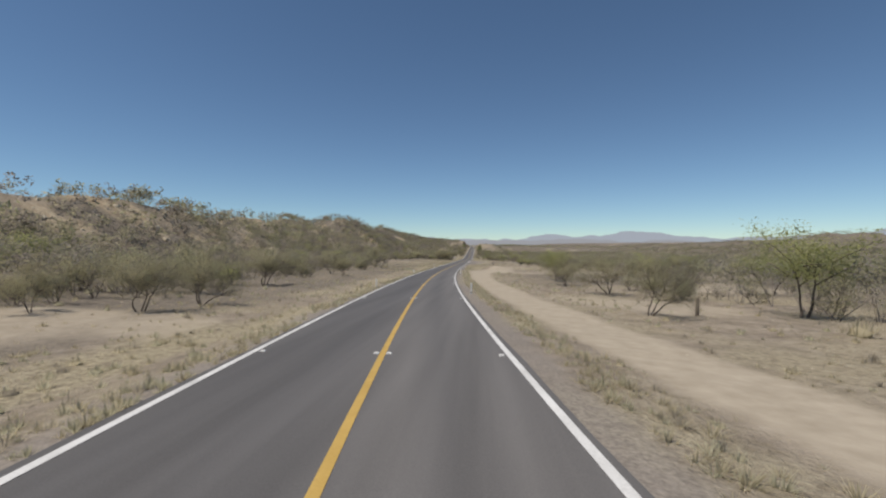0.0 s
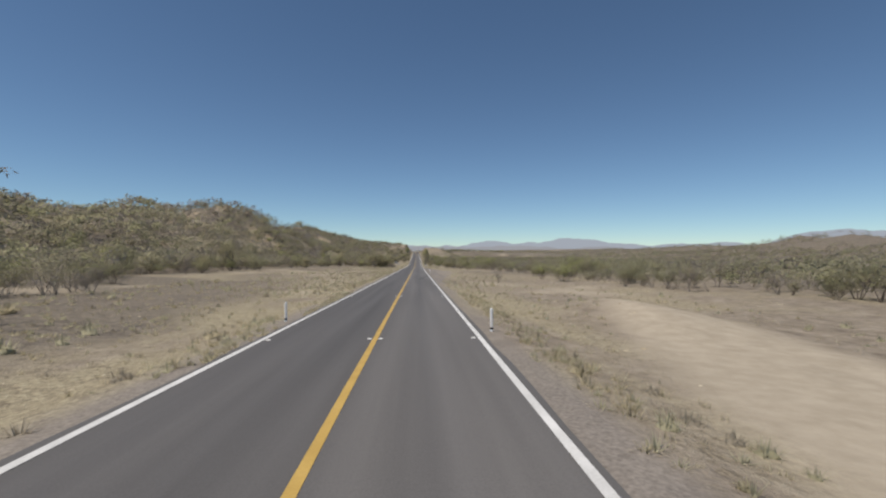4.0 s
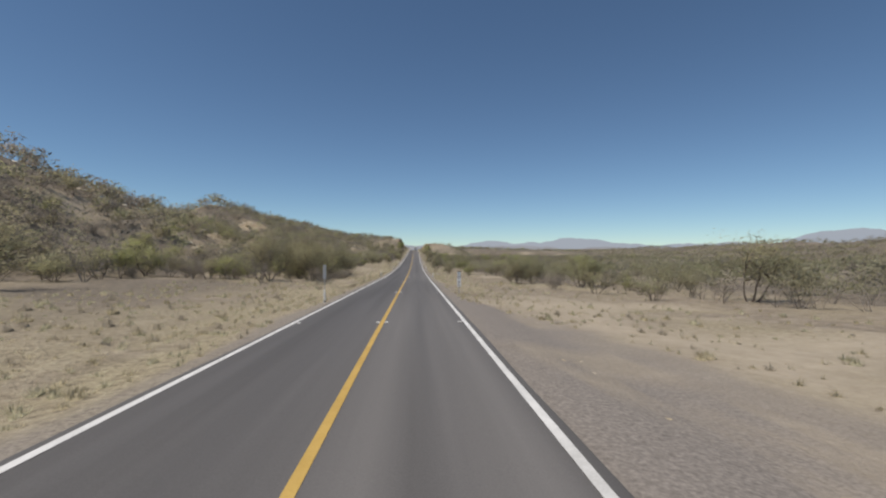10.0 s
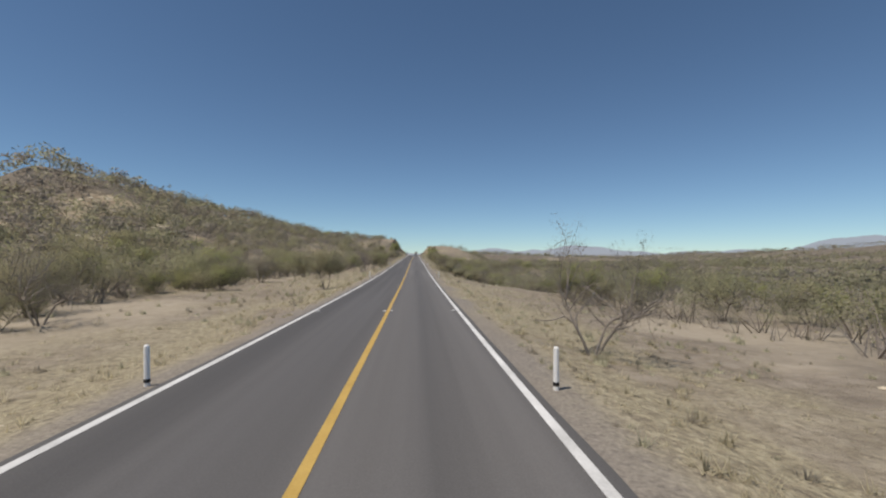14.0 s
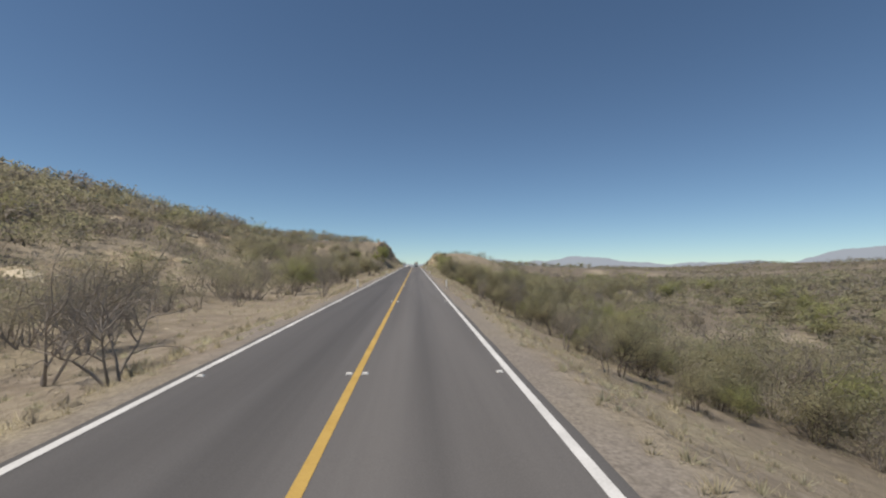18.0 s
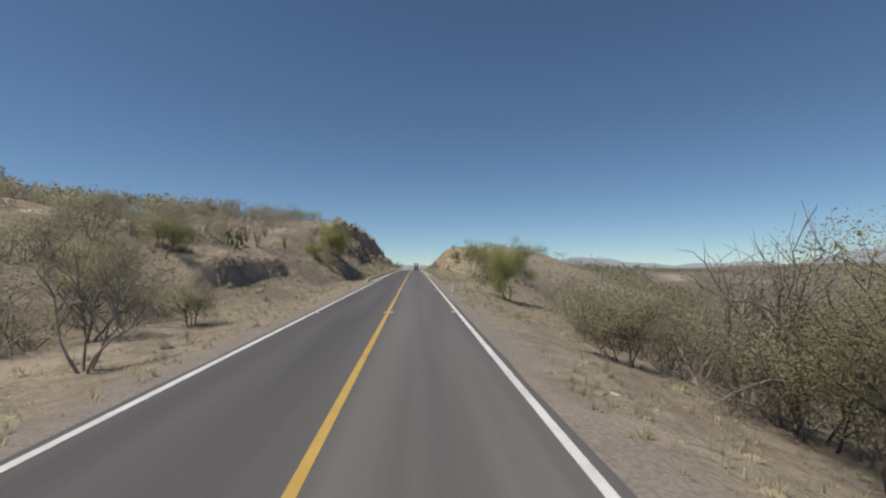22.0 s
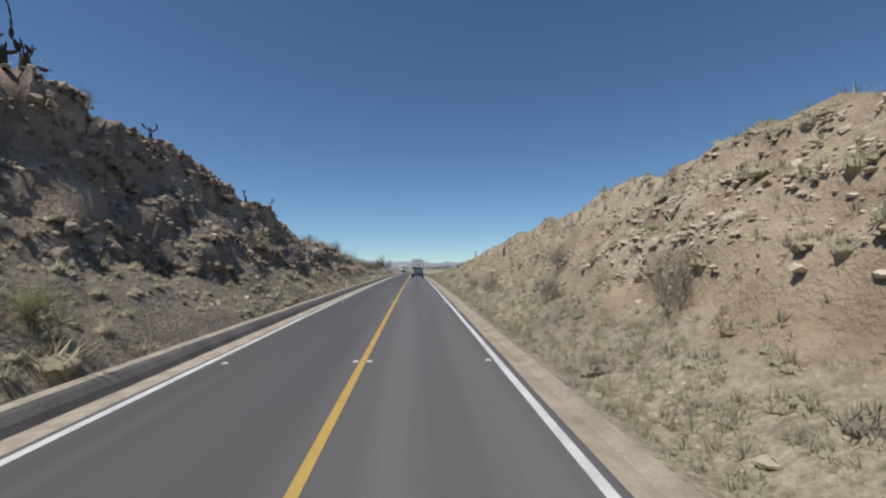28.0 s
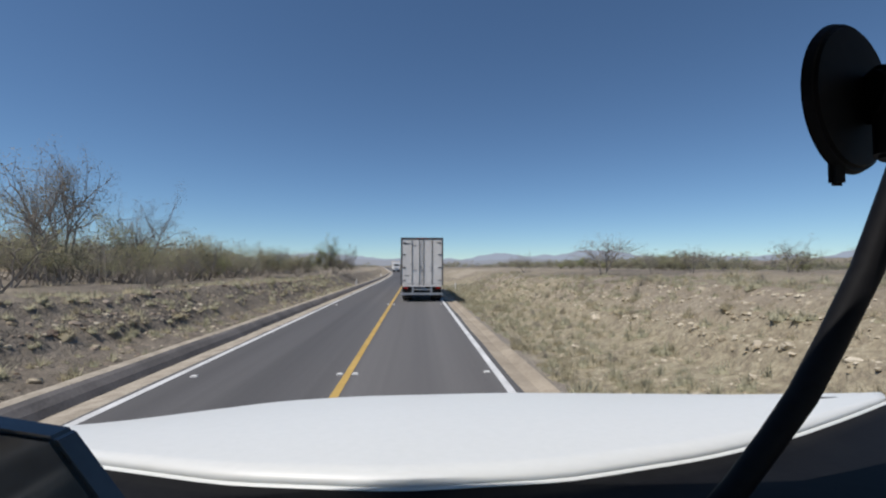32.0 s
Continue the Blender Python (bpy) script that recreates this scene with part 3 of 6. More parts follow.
def tube(buf, pts, radii, sides=5):
    pts = np.asarray(pts, float)
    t = np.gradient(pts, axis=0)
    t /= np.linalg.norm(t, axis=1)[:, None] + 1e-9
    ref = np.array([0.3, 0.9, 0.1])
    u = np.cross(t, ref)
    u /= np.linalg.norm(u, axis=1)[:, None] + 1e-9
    w = np.cross(t, u)
    a = np.linspace(0, 2 * np.pi, sides, endpoint=False)
    ring = pts[:, None] + np.asarray(radii)[:, None, None] * (np.cos(a)[None, :, None] * u[:, None] + np.sin(a)[None, :, None] * w[:, None])
    k = np.arange(sides)
    f = [np.stack([i * sides + k, i * sides + (k + 1) % sides, (i + 1) * sides + (k + 1) % sides, (i + 1) * sides + k], -1) for i in range(len(pts) - 1)]
    buf.add(ring.reshape(-1, 3), np.concatenate(f))


def leaf_tris(r, centres, size, flat=0.6):
    """Small pointed leaf sprays, one face each, at random angles."""
    n = len(centres)
    a = r.normal(size=(n, 3)) * (1, 1, flat)
    a /= np.linalg.norm(a, axis=1)[:, None]
    b = np.cross(a, r.normal(size=(n, 3)))
    b /= np.linalg.norm(b, axis=1)[:, None] + 1e-9
    s = size * r.uniform(0.6, 1.4, (n, 1))
    v = np.stack([centres - a * s * 0.95 + b * s * 0.26, centres - a * s * 0.3 - b * s * 0.46, centres + a * s * 1.05], 1)
    return v.reshape(-1, 3), np.arange(n * 3).reshape(n, 3)


def outward(v, centre, up):
    o = v - np.asarray(centre)
    o = o / (np.linalg.norm(o, axis=1)[:, None] + 1e-6) + (0, 0, up)
    return o / (np.linalg.norm(o, axis=1)[:, None] + 1e-6)


def limb(r, buf, p, way, length, rad, segs, bend, sides):
    pts, radii = [p], [rad]
    for k in range(segs):
        way = way + r.normal(size=3) * bend
        way /= np.linalg.norm(way)
        p = p + way * length / segs
        pts.append(p)
        radii.append(rad * (1 - 0.72 * (k + 1) / segs))
    if buf is not None:
        tube(buf, pts, radii, sides)
    return pts, way


def tree_meshes(seed, height=4.0, spread=2.4, stems=3, leaves=1500, leaf=0.085, leafmat=None, bark=None, droop=0.0, clump=0.26, bare_top=0.0, flat=0.0, low=3, twigs=True):
    """A mesquite-like tree: several crooked stems, three orders of branches, feathery leaf sprays."""
    r = np.random.default_rng(seed)
    wood, tips = Buf(), []
    for k in range(stems):
        ang = 2 * np.pi * (k + r.uniform(-0.25, 0.25)) / stems
        lean = r.uniform(0.25, 0.65) if stems > 1 else 0.12
        way = np.array([np.cos(ang) * lean, np.sin(ang) * lean, 1.0])
        way /= np.linalg.norm(way)
        base = np.array([np.cos(ang), np.sin(ang), 0]) * 0.10 * (stems > 1) - (0, 0, 0.25)
        pts, w = limb(r, wood, base, way, height * r.uniform(0.55, 0.72), 0.055 * height / 3 * r.uniform(0.8, 1.2), 6, 0.16, 7)
        for i in ((low, 4, 4, 5, 5, 5, 6, 6, 6) if low < 5 else (5, 5, 5, 5, 6, 6, 6, 6, 6)):
            out = np.append(r.normal(size=2), 0)
            out /= np.linalg.norm(out)
            w2 = 0.45 * w + out * r.uniform(0.5, 1.0) + (0, 0, r.uniform(0.1, 0.65) * (1 - flat))
            w2 /= np.linalg.norm(w2)
            p2, w2 = limb(r, wood, pts[i], w2, spread * r.uniform(0.45, 0.85), 0.024 * height / 3, 4, 0.2, 4)
            for j in (1, 2, 3, 4, 4):
                w3 = w2 * 0.6 + r.normal(size=3) * 0.6 + (0, 0, 0.25 - droop)
                w3 /= np.linalg.norm(w3)
                p3, w3 = limb(r, wood if twigs else None, p2[j], w3, spread * r.uniform(0.2, 0.5), 0.010 * height / 3, 2, 0.25, 3)
                tips += p3[1:] + [p3[-1]]
    wv, wf = wood.arrays()
    wm = mesh_np("trunk", wv, wf, [bark or M_BARK], shade=True)
    if not leaves:
        return wm, None
    tips = np.array(tips)
    pick = tips[r.integers(0, len(tips), leaves)] + np.clip(r.normal(size=(leaves, 3)), -1.6, 1.6) * clump * (1, 1, 0.7)
    if bare_top:
        keep = r.random(leaves) > bare_top * smooth(0.3, 1.0, pick[:, 2] / height)
        pick = pick[keep]
    inner = tips[r.integers(0, len(tips), leaves // 12)] * (0.93, 0.93, 0.97)
    v1, f1 = leaf_tris(r, pick, leaf)
    v2, f2 = leaf_tris(r, inner, leaf * 1.7, 1.0)
    v, f = np.concatenate([v1, v2]), np.concatenate([f1, f2 + len(v1)])
    return wm, mesh_np("crown", v, f, [leafmat or M_LEAF_MESQUITE], shade=True, out=outward(v, (0, 0, np.percentile(v[:, 2], 38)), 0.25))


TREES = {}


def tree_kind(key, **kw):
    """A kind of tree in a few shapes, and the same in a lighter make for the wood further off."""
    if not key.endswith("_off"):
        off = dict(kw, leaves=kw["leaves"] // 6, leaf=kw.get("leaf", 0.05) * 2.0, twigs=key in ("bare", "grey", "greybush"), variants=3)
        tree_kind(key + "_off", **off)
    made = []
    for k in range(kw.pop("variants", 3)):
        wm, cm = tree_meshes(hash_seed(key, k), **kw)
        co = np.empty(len((cm or wm).vertices) * 3, np.float32)
        (cm or wm).vertices.foreach_get("co", co)
        co = co.reshape(-1, 3)
        made.append((wm, cm, float(np.percentile(co[:, 2], 99.3)), 2 * float(np.percentile(np.hypot(co[:, 0], co[:, 1]), 97))))
    TREES[key] = made


def hash_seed(key, k):
    return sum(ord(c) * (i + 3) for i, c in enumerate(key)) * 7 + k * 101


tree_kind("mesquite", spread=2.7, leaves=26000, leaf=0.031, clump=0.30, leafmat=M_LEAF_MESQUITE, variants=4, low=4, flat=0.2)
tree_kind("green", height=4.2, spread=2.8, leaves=44000, leafmat=M_LEAF_GREEN, stems=2, variants=3, leaf=0.027, clump=0.30, low=4)
tree_kind("umbrella", height=4.2, spread=3.3, leaves=56000, leafmat=M_LEAF_GREEN, stems=2, variants=2, leaf=0.046, clump=0.36, flat=0.35, droop=-0.1, low=5)
tree_kind("grey", leaves=9000, clump=0.2, leafmat=M_LEAF_GREY, bark=M_TWIG, variants=3, leaf=0.028)
tree_kind("bare", leaves=0, bark=M_TWIG, variants=3, stems=4)
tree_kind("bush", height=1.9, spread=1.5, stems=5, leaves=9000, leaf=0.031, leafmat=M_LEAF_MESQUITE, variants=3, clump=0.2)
tree_kind("greenbush", height=1.9, spread=1.6, stems=5, leaves=9000, leaf=0.032, leafmat=M_LEAF_GREEN, variants=2, clump=0.2)
tree_kind("greybush", height=1.5, spread=1.2, stems=6, leaves=4500, leaf=0.022, leafmat=M_LEAF_GREY, bark=M_TWIG, variants=3, clump=0.2)
tree_kind("catclaw", height=3.2, spread=2.6, stems=5, leaves=20000, leaf=0.031, leafmat=M_LEAF_OLIVE, variants=3, clump=0.28, low=4, flat=0.3)
tree_kind("creosote", height=1.8, spread=1.5, stems=6, leaves=9000, leaf=0.03, leafmat=M_LEAF_OLIVE, variants=2, clump=0.22)
LABEL = {"catclaw": ("catclaw_tree", "low spreading olive-green thorn tree with many stems", "tree"),
         "creosote": ("creosote_shrub", "rounded olive-green creosote shrub on dry ground", "shrub"),
         "mesquite": ("mesquite_tree", "dusty olive mesquite tree with crooked dark stems", "tree"),
         "green": ("palo_verde_tree", "bright yellow-green feathery tree with dark forked trunk", "tree"),
         "umbrella": ("palo_verde_tree", "dense yellow-green umbrella-shaped tree on dark forked stems", "tree"),
         "grey": ("grey_mesquite_tree", "sparse grey half-leafless tree on dry ground", "tree"),
         "bare": ("bare_tree", "leafless grey tree with thin upright twigs", "tree"),
         "bush": ("mesquite_shrub", "olive multi-stemmed desert shrub on dry ground", "shrub"),
         "greenbush": ("green_shrub", "yellow-green leafy desert shrub on dry ground", "shrub"),
         "greybush": ("grey_shrub", "grey dry brittle desert shrub among stones", "shrub")}


def plant(key, d, y, high, wide=None, sink=0.0):
    """Sets a tree of that kind, height and width on the ground."""
    name, label, cat = LABEL[key]
    key = key if abs(d) < 19 else key + "_off"
    k = int(rng.integers(len(TREES[key])))
    wm, cm, h0, w0 = TREES[key][k]
    sz = high / h0
    sx = sz if wide is None else min(max(wide / w0, 0.6 * sz), 2.1 * sz)
    x = float(road_x(y)) + d
    m = Matrix.Translation((x, y, land1(y, d) - sink)) @ Euler((0, 0, rng.uniform(0, 6.28))).to_matrix().to_4x4() @ Matrix.Diagonal((sx, sx, sz, 1))
    e = tagged(new(name, None), label, cat, group="roadside " + cat + "s")
    t = new("trunk", wm)
    t.parent = e
    if cm:
        c = new("crown", cm)
        c.parent = e
    e.matrix_basis = m
    return e


# trees that stand out, by kind: distance from the yellow line, way along the road, height, width
SET_TREES = {
    "mesquite": ((-14.5, 306, 6.8, 7), (-17, 312, 7, 7.5), (-13.5, 320, 6.2, 6.5), (-12.5, 327, 5.4, 6), (-18, 300, 7, 7), (-15.5, 333, 5.6, 6.2), (-19, 322, 6.4, 7), (-14, 757, 3.3, 4.4), (-12, 764, 3.0, 4.2), (-11, 771, 2.7, 3.8), (-17, 755, 3.4, 4.6), (-10, 786, 2.8, 3.8), (-13, 303, 5.0, 6), (-16, 308, 5.6, 7), (-12, 311, 4.4, 5.5), (-20, 302, 5.8, 7), (-15, 315, 4.8, 6), (-17, 330, 4.8, 6.5), (-20, 338, 5, 6), (-14, 326, 4.2, 5), (9.5, 474, 4.2, 4.4), (11.5, 479, 4.6, 5), (8.6, 484, 4.0, 4.0), (13, 470, 4.4, 5), (10, 492, 4.4, 4.6), (14, 486, 4.6, 5), (9, 500, 4.2, 4.4), (17, 478, 4.6, 5.4), (-9.5, 531, 3.4, 3.8), (-13, 538, 3.4, 4), (-8.5, 521, 3.6, 4.4), (14.5, 545, 2.4, 3.2), (15, 538, 2.6, 3.6), (13, 533, 2.4, 3.2), (-13.5, 21, 2.9, 4.4), (-12.5, 25, 3.0, 4.8), (-17, 18.5, 2.6, 3.4), (-21, 27, 2.9, 3.6), (-17, 45, 3.8, 6.5), (13.2, 25, 3.2, 5.0),
                 (17.5, 43, 3.9, 6.5), (17.5, 58, 4.3, 8), (30, 62, 4.5, 7), (22, 86, 5.2, 5.2), (-15, 70, 2.9, 4), (-36, 187, 6.6, 6), (-42, 205, 5, 7),
                 (-30, 274, 5.6, 9), (-34, 266, 4.2, 5), (29, 275, 5.6, 8), (-17, 320, 6.2, 7.4), (-13.5, 318, 4.2, 4.8), (15, 298, 3.5, 3.6), (17.6, 300, 3.2, 3.0),
                 (-14.1, 341.5, 4.4, 5.8), (-6.6, 374.5, 3.7, 3.6), (5.6, 335.5, 3.3, 3.2), (-22, 370, 5.3, 6.6), (-6.4, 419, 3.6, 3.9), (-12.2, 484, 3.9, 4),
                 (-9.2, 494, 3.7, 4.4), (-7.2, 514, 4.4, 5.4), (-7.4, 512, 3.8, 4.0), (7.6, 517, 4.4, 5), (8.6, 522, 4.2, 5), (9, 600, 3, 3)),
    "green": ((-13.2, 316.5, 3.4, 3.6), (10.2, 585.0, 6.2, 4.8), (12, 497, 4.4, 4.6), (15.5, 493, 4.4, 5), (23, 27.5, 5.4, 8.2), (18.5, 68.5, 4.8, 6.5), (20, 73, 4.6, 6), (14.5, 549, 3.0, 3.6),
              (-9.8, 779, 4.8, 4.2), (-13, 600, 2.0, 2.4), (-5.9, 431, 3.2, 3.4), (-11, 425, 3.8, 4)),
    "umbrella": ((-9.9, 573.0, 5.4, 6.6), (-9.0, 576.5, 5.0, 5.6), (9.9, 556.5, 5.6, 7.6),),
    "grey": ((-17.5, 748, 7.4, 5.6), (-15.5, 751, 6.0, 4.8), (-18.6, 749, 7.6, 6.0), (-9, 441, 3.8, 5.5), (-11.5, 446, 4, 5.5), (-18, 297, 4.8, 6), (-11, 297, 2.4, 3), (8.6, 445, 2.2, 2.2), (12.5, 412, 2.0, 2.2), (38, 202, 6.2, 5.6), (28, 256, 4.4, 6), (27, 308, 4.5, 5), (6.4, 348, 3.9, 3.6), (29, 245, 5.4, 6), (12.2, 583, 4.4, 4.2),
             (21, 768, 4.4, 8.2), (30, 775, 3.4, 4), (37, 778, 3.8, 5.2), (43, 770, 4, 6), (18, 790, 3.2, 5), (-22, 760, 5, 6), (9, 462, 3.6, 3), (10.5, 468, 3.6, 3.4),
             (-18, 725, 3.8, 3.6), (-15, 742, 3.6, 4.5), (-8.9, 781, 4.4, 3.8), (-7.4, 782, 4.0, 3.8), (-13, 700, 2.6, 3.2), (-12, 707, 2.2, 3), (-15, 717, 3.0, 4), (-11.5, 721, 2.2, 3), (-14, 730, 3, 4), (-12, 736, 2.6, 3.4), (-17, 708, 3.2, 4), (-19, 735, 3.6, 4.6), (-11, 748, 2.2, 3), (-13, 755, 2.8, 3.6)),
    "bare": ((-5.6, 438.5, 2.4, 3.2), (-6.8, 527, 3.2, 3.0), (10.2, 526, 5.0, 5.4), (11.6, 529, 4.6, 4.8), (-7.8, 411.5, 4.2, 3), (-7.5, 413.5, 4.0, 3), (-5.7, 462, 3.3, 2.5), (-6.2, 464.5, 1.9, 1.4), (12.5, 157, 1.9, 2.0), (-16, 714, 4.0, 4.8), (8.5, 463, 2.6, 2.4), (7.5, 471, 2.6, 2.4), (9.5, 519, 3.4, 5), (-11.8, 640, 1.7, 1.2),
             (-12, 646, 1.3, 0.8), (-11.9, 612, 1.2, 1.5), (-12.2, 620, 1.6, 1.8), (-11.7, 628, 1.2, 1.4), (11, 504, 3.4, 4), (13.0, 583.5, 3.6, 4), (-11.7, 658, 1.5, 1.3)),
    "bush": ((9.5, 428, 1.6, 2.0), (13, 436, 1.8, 2.4), (16, 421, 2.0, 2.6), (11.5, 444, 1.6, 2.2), (14.8, 300, 2.6, 5), (19.6, 284, 2.6, 5.5), (-19, 87, 2.3, 3.2), (8.4, 333, 2.4, 3.4), (45, 325, 3.2, 4.2), (-5.6, 424, 2.4, 2.2), (-5.2, 430, 1.4, 1.4), (6.2, 423, 1.6, 2.2), (6.4, 419, 1.3, 1.2),
             (6.9, 418.5, 1.3, 1.2), (-8.2, 535, 2.0, 3), (10, 525, 3, 5), (8.2, 530, 2.6, 4), (-9.5, 508, 1.8, 1.8)),
    "greenbush": ((-6.1, 649, 1.0, 1.5), (27, 172, 3.4, 6.5), (26, 301, 1.7, 3.3), (11.7, 327.5, 2.3, 3.6), (24, 176, 3, 5), (-16, 763, 2.6, 4.4), (-20, 766, 2.6, 4.6), (12, 476, 2.8, 4), (10, 488, 2.6, 4)),
    "greybush": ((-10.5, 305, 1.5, 2.6), (-10.2, 311, 1.6, 2.8), (-11.3, 318, 1.6, 2.6), (-12, 303, 1.8, 3), (-10.8, 322, 1.4, 2.4), (-11.5, 314, 1.8, 3), (-9.8, 309, 1.4, 2.4), (-11, 300, 1.6, 2.6), (-10.5, 316, 1.2, 2), (-10.4, 696, 1.2, 1.8), (-9.8, 702, 1.0, 1.6), (-10, 711, 1.3, 2), (-9.4, 716, 1.0, 1.6), (-9.2, 727, 1.2, 1.8), (-9.6, 733, 1.4, 2.2), (-8.8, 741, 1.2, 1.8), (-6.6, 676, 1.2, 2.2), (-6.2, 690, 0.9, 1.6), (-6.4, 648, 1.0, 1.8), (-6.9, 633, 1.1, 2.0), (-6.4, 617, 0.9, 1.6), (6.6, 632, 1.0, 1.6), (6.1, 640, 0.9, 1.4), (7.4, 643, 1.3, 1.9), (7.9, 660, 1.3, 1.8), (7.0, 690, 1.0, 1.5), (6.4, 702, 1.0, 1.6), (8.0, 709, 1.1, 1.7), (6.8, 622, 0.9, 1.3), (7.2, 650, 1.9, 2.2), (6.0, 668, 1.4, 1.6), (6.3, 657, 1.2, 1.5), (5.9, 676, 1.1, 1.2), (7.6, 603, 1.0, 1.5), (9.6, 612, 1.2, 2), (11, 600, 1.6, 2.4), (13, 606, 1.8, 2.6), (-9.5, 606, 1.0, 1.5)),
}
for key, rows in SET_TREES.items():
    for d, y, h, w in rows:
        plant(key, d, y, h, w)


WOOD_KINDS = (("mesquite", 0.14, 3.5), ("catclaw", 0.16, 3.2), ("grey", 0.14, 3.3), ("bush", 0.15, 2.2), ("creosote", 0.15, 2.1), ("green", 0.06, 3.8), ("bare", 0.03, 3.0), ("greenbush", 0.07, 2.2), ("greybush", 0.10, 1.7))


def scatter_trees():
    """The open woodland on both sides, tree by tree."""
    odds = [p for _, p, _ in WOOD_KINDS]
    done, tries = 0, 0
    while done < 1600 and tries < 20000:
        tries += 1
        y = float(rng.uniform(5, 860))
        left = rng.random() < 0.52
        if not left and rng.random() < 0.35:
            y = float(rng.uniform(440, 566))
        if left and rng.random() < 0.30:
            y = float(rng.uniform(285, 440))
        if 566 < y < 735 and (not left or rng.random() < 0.5):
            continue
        if left:
            near = float(np.interp(y, (0, 130, 150, 290, 310, 400, 500, 560, 575, 720, 740, 900), (15, 18, 34, 30, 15, 13, 9, 16, 17, 16, 12, 14)))
            deep = 46 if 255 < y < 440 else 30
        else:
            near = float(np.interp(y, (0, 60, 75, 130, 150, 265, 290, 380, 395, 436, 446, 560, 740, 900), (21, 22, 34, 36, 27, 27, 17, 14, 22, 22, 9, 20, 40, 46)))
            deep = 34 if y > 400 else 22
        d = near + float(rng.exponential(deep))
        if d > near + 100 or vnoise(np.array(y / 14.0), np.array(d / 14.0), 77) < 0.26:
            continue
        key, _, tall = WOOD_KINDS[int(rng.choice(len(odds), p=odds))]
        if left and y < 140 and rng.random() < 0.5:
            key, tall = ('grey', 3.3) if rng.random() < 0.6 else ('greybush', 1.8)
        if 566 < y < 735:
            key, tall = ('bush', 1.5) if rng.random() < 0.4 else ('greybush', 1.4)
        h = tall * float(rng.uniform(0.7, 1.25))
        plant(key, -d if left else d, y, h, h * float(rng.uniform(1.15, 1.7)))
        done += 1


scatter_trees()


def roadside_row():
    """The close row of feathery trees on the edge of the right embankment, taller towards the cut."""
    y = 449.0
    while y < 520:
        if not 498 < y < 519:
            key = ("mesquite", "catclaw", "mesquite", "green", "grey")[int(rng.integers(5))]
            h = float(np.interp(y, (450, 470, 494, 514, 548), (2.0, 2.6, 3.5, 4.4, 5.2)) * rng.uniform(0.8, 1.08))
            plant(key, float(rng.uniform(7.2, 11.5)), y, h, h * float(rng.uniform(1.0, 1.4)))
        else:
            plant(("bush", "creosote", "greenbush")[int(rng.integers(3))], float(rng.uniform(8, 13)), y, float(rng.uniform(1.6, 2.3)))
        y += float(rng.uniform(3.0, 6.0))


roadside_row()


GOLD = (1 + 5 ** 0.5) / 2
ICO_V = np.array([(0, a, b * GOLD) for a in (-1, 1) for b in (-1, 1)] + [(a, b * GOLD, 0) for a in (-1, 1) for b in (-1, 1)] + [(b * GOLD, 0, a) for a in (-1, 1) for b in (-1, 1)], float)
ICO_V /= np.linalg.norm(ICO_V[0])


def ico_faces():
    near = lambda i, j: abs(np.linalg.norm(ICO_V[i] - ICO_V[j]) - 1.0515) < 0.02
    out = []
    for i, j, k in ((i, j, k) for i in range(12) for j in range(i) for k in range(j)):
        if near(i, j) and near(j, k) and near(i, k):
            n = np.dot(np.cross(ICO_V[j] - ICO_V[i], ICO_V[k] - ICO_V[i]), ICO_V[i])
            out.append((i, j, k) if n > 0 else (i, k, j))
    return np.array(out)


ICO_F = ico_faces()


def clump_template(seed, n, size, stems=4, lobes=7, up=0.5):
    """A shrub about 1 m across: many fine leaf sprays in loose lobes on thin stems."""
    r = np.random.default_rng(seed)
    b, outs = Buf(), []
    c = r.normal(size=(lobes, 3)) * (0.25, 0.25, 0.10) + (0, 0, 0.55)
    c[:, 2] = np.clip(c[:, 2], 0.32, 0.8)
    rad = r.uniform(0.15, 0.27, lobes)
    pick = r.integers(0, lobes, n)
    way = r.normal(size=(n, 3))
    way /= np.linalg.norm(way, axis=1)[:, None]
    p = c[pick] + way * (rad[pick] * (0.25 + 0.9 * r.random(n) ** 0.7))[:, None] * (1, 1, 0.8)
    p[:, 2] = np.clip(p[:, 2], 0.05, None)
    v, f = leaf_tris(r, p, size, 0.8)
    b.add(v, f)
    outs.append(np.repeat(0.5 * way + 0.7 * outward(p, (0, 0, 0.3), up) + (0, 0, 0.5 * up), 3, 0))
    for i in range(stems):
        foot, tip = r.normal(size=3) * (0.06, 0.06, 0) - (0, 0, 0.1), c[i % lobes]
        side = np.cross(tip - foot, r.normal(size=3))
        side = side / np.linalg.norm(side) * 0.012
        b.add(np.array([foot - side, foot + side, tip]), np.array([[0, 1, 2]]))
        outs.append(np.tile((0.0, 0.0, 1.0), (3, 1)))
    v, f = b.arrays()
    o = np.concatenate(outs)
    return v, f, n, o / (np.linalg.norm(o, axis=1)[:, None] + 1e-6)


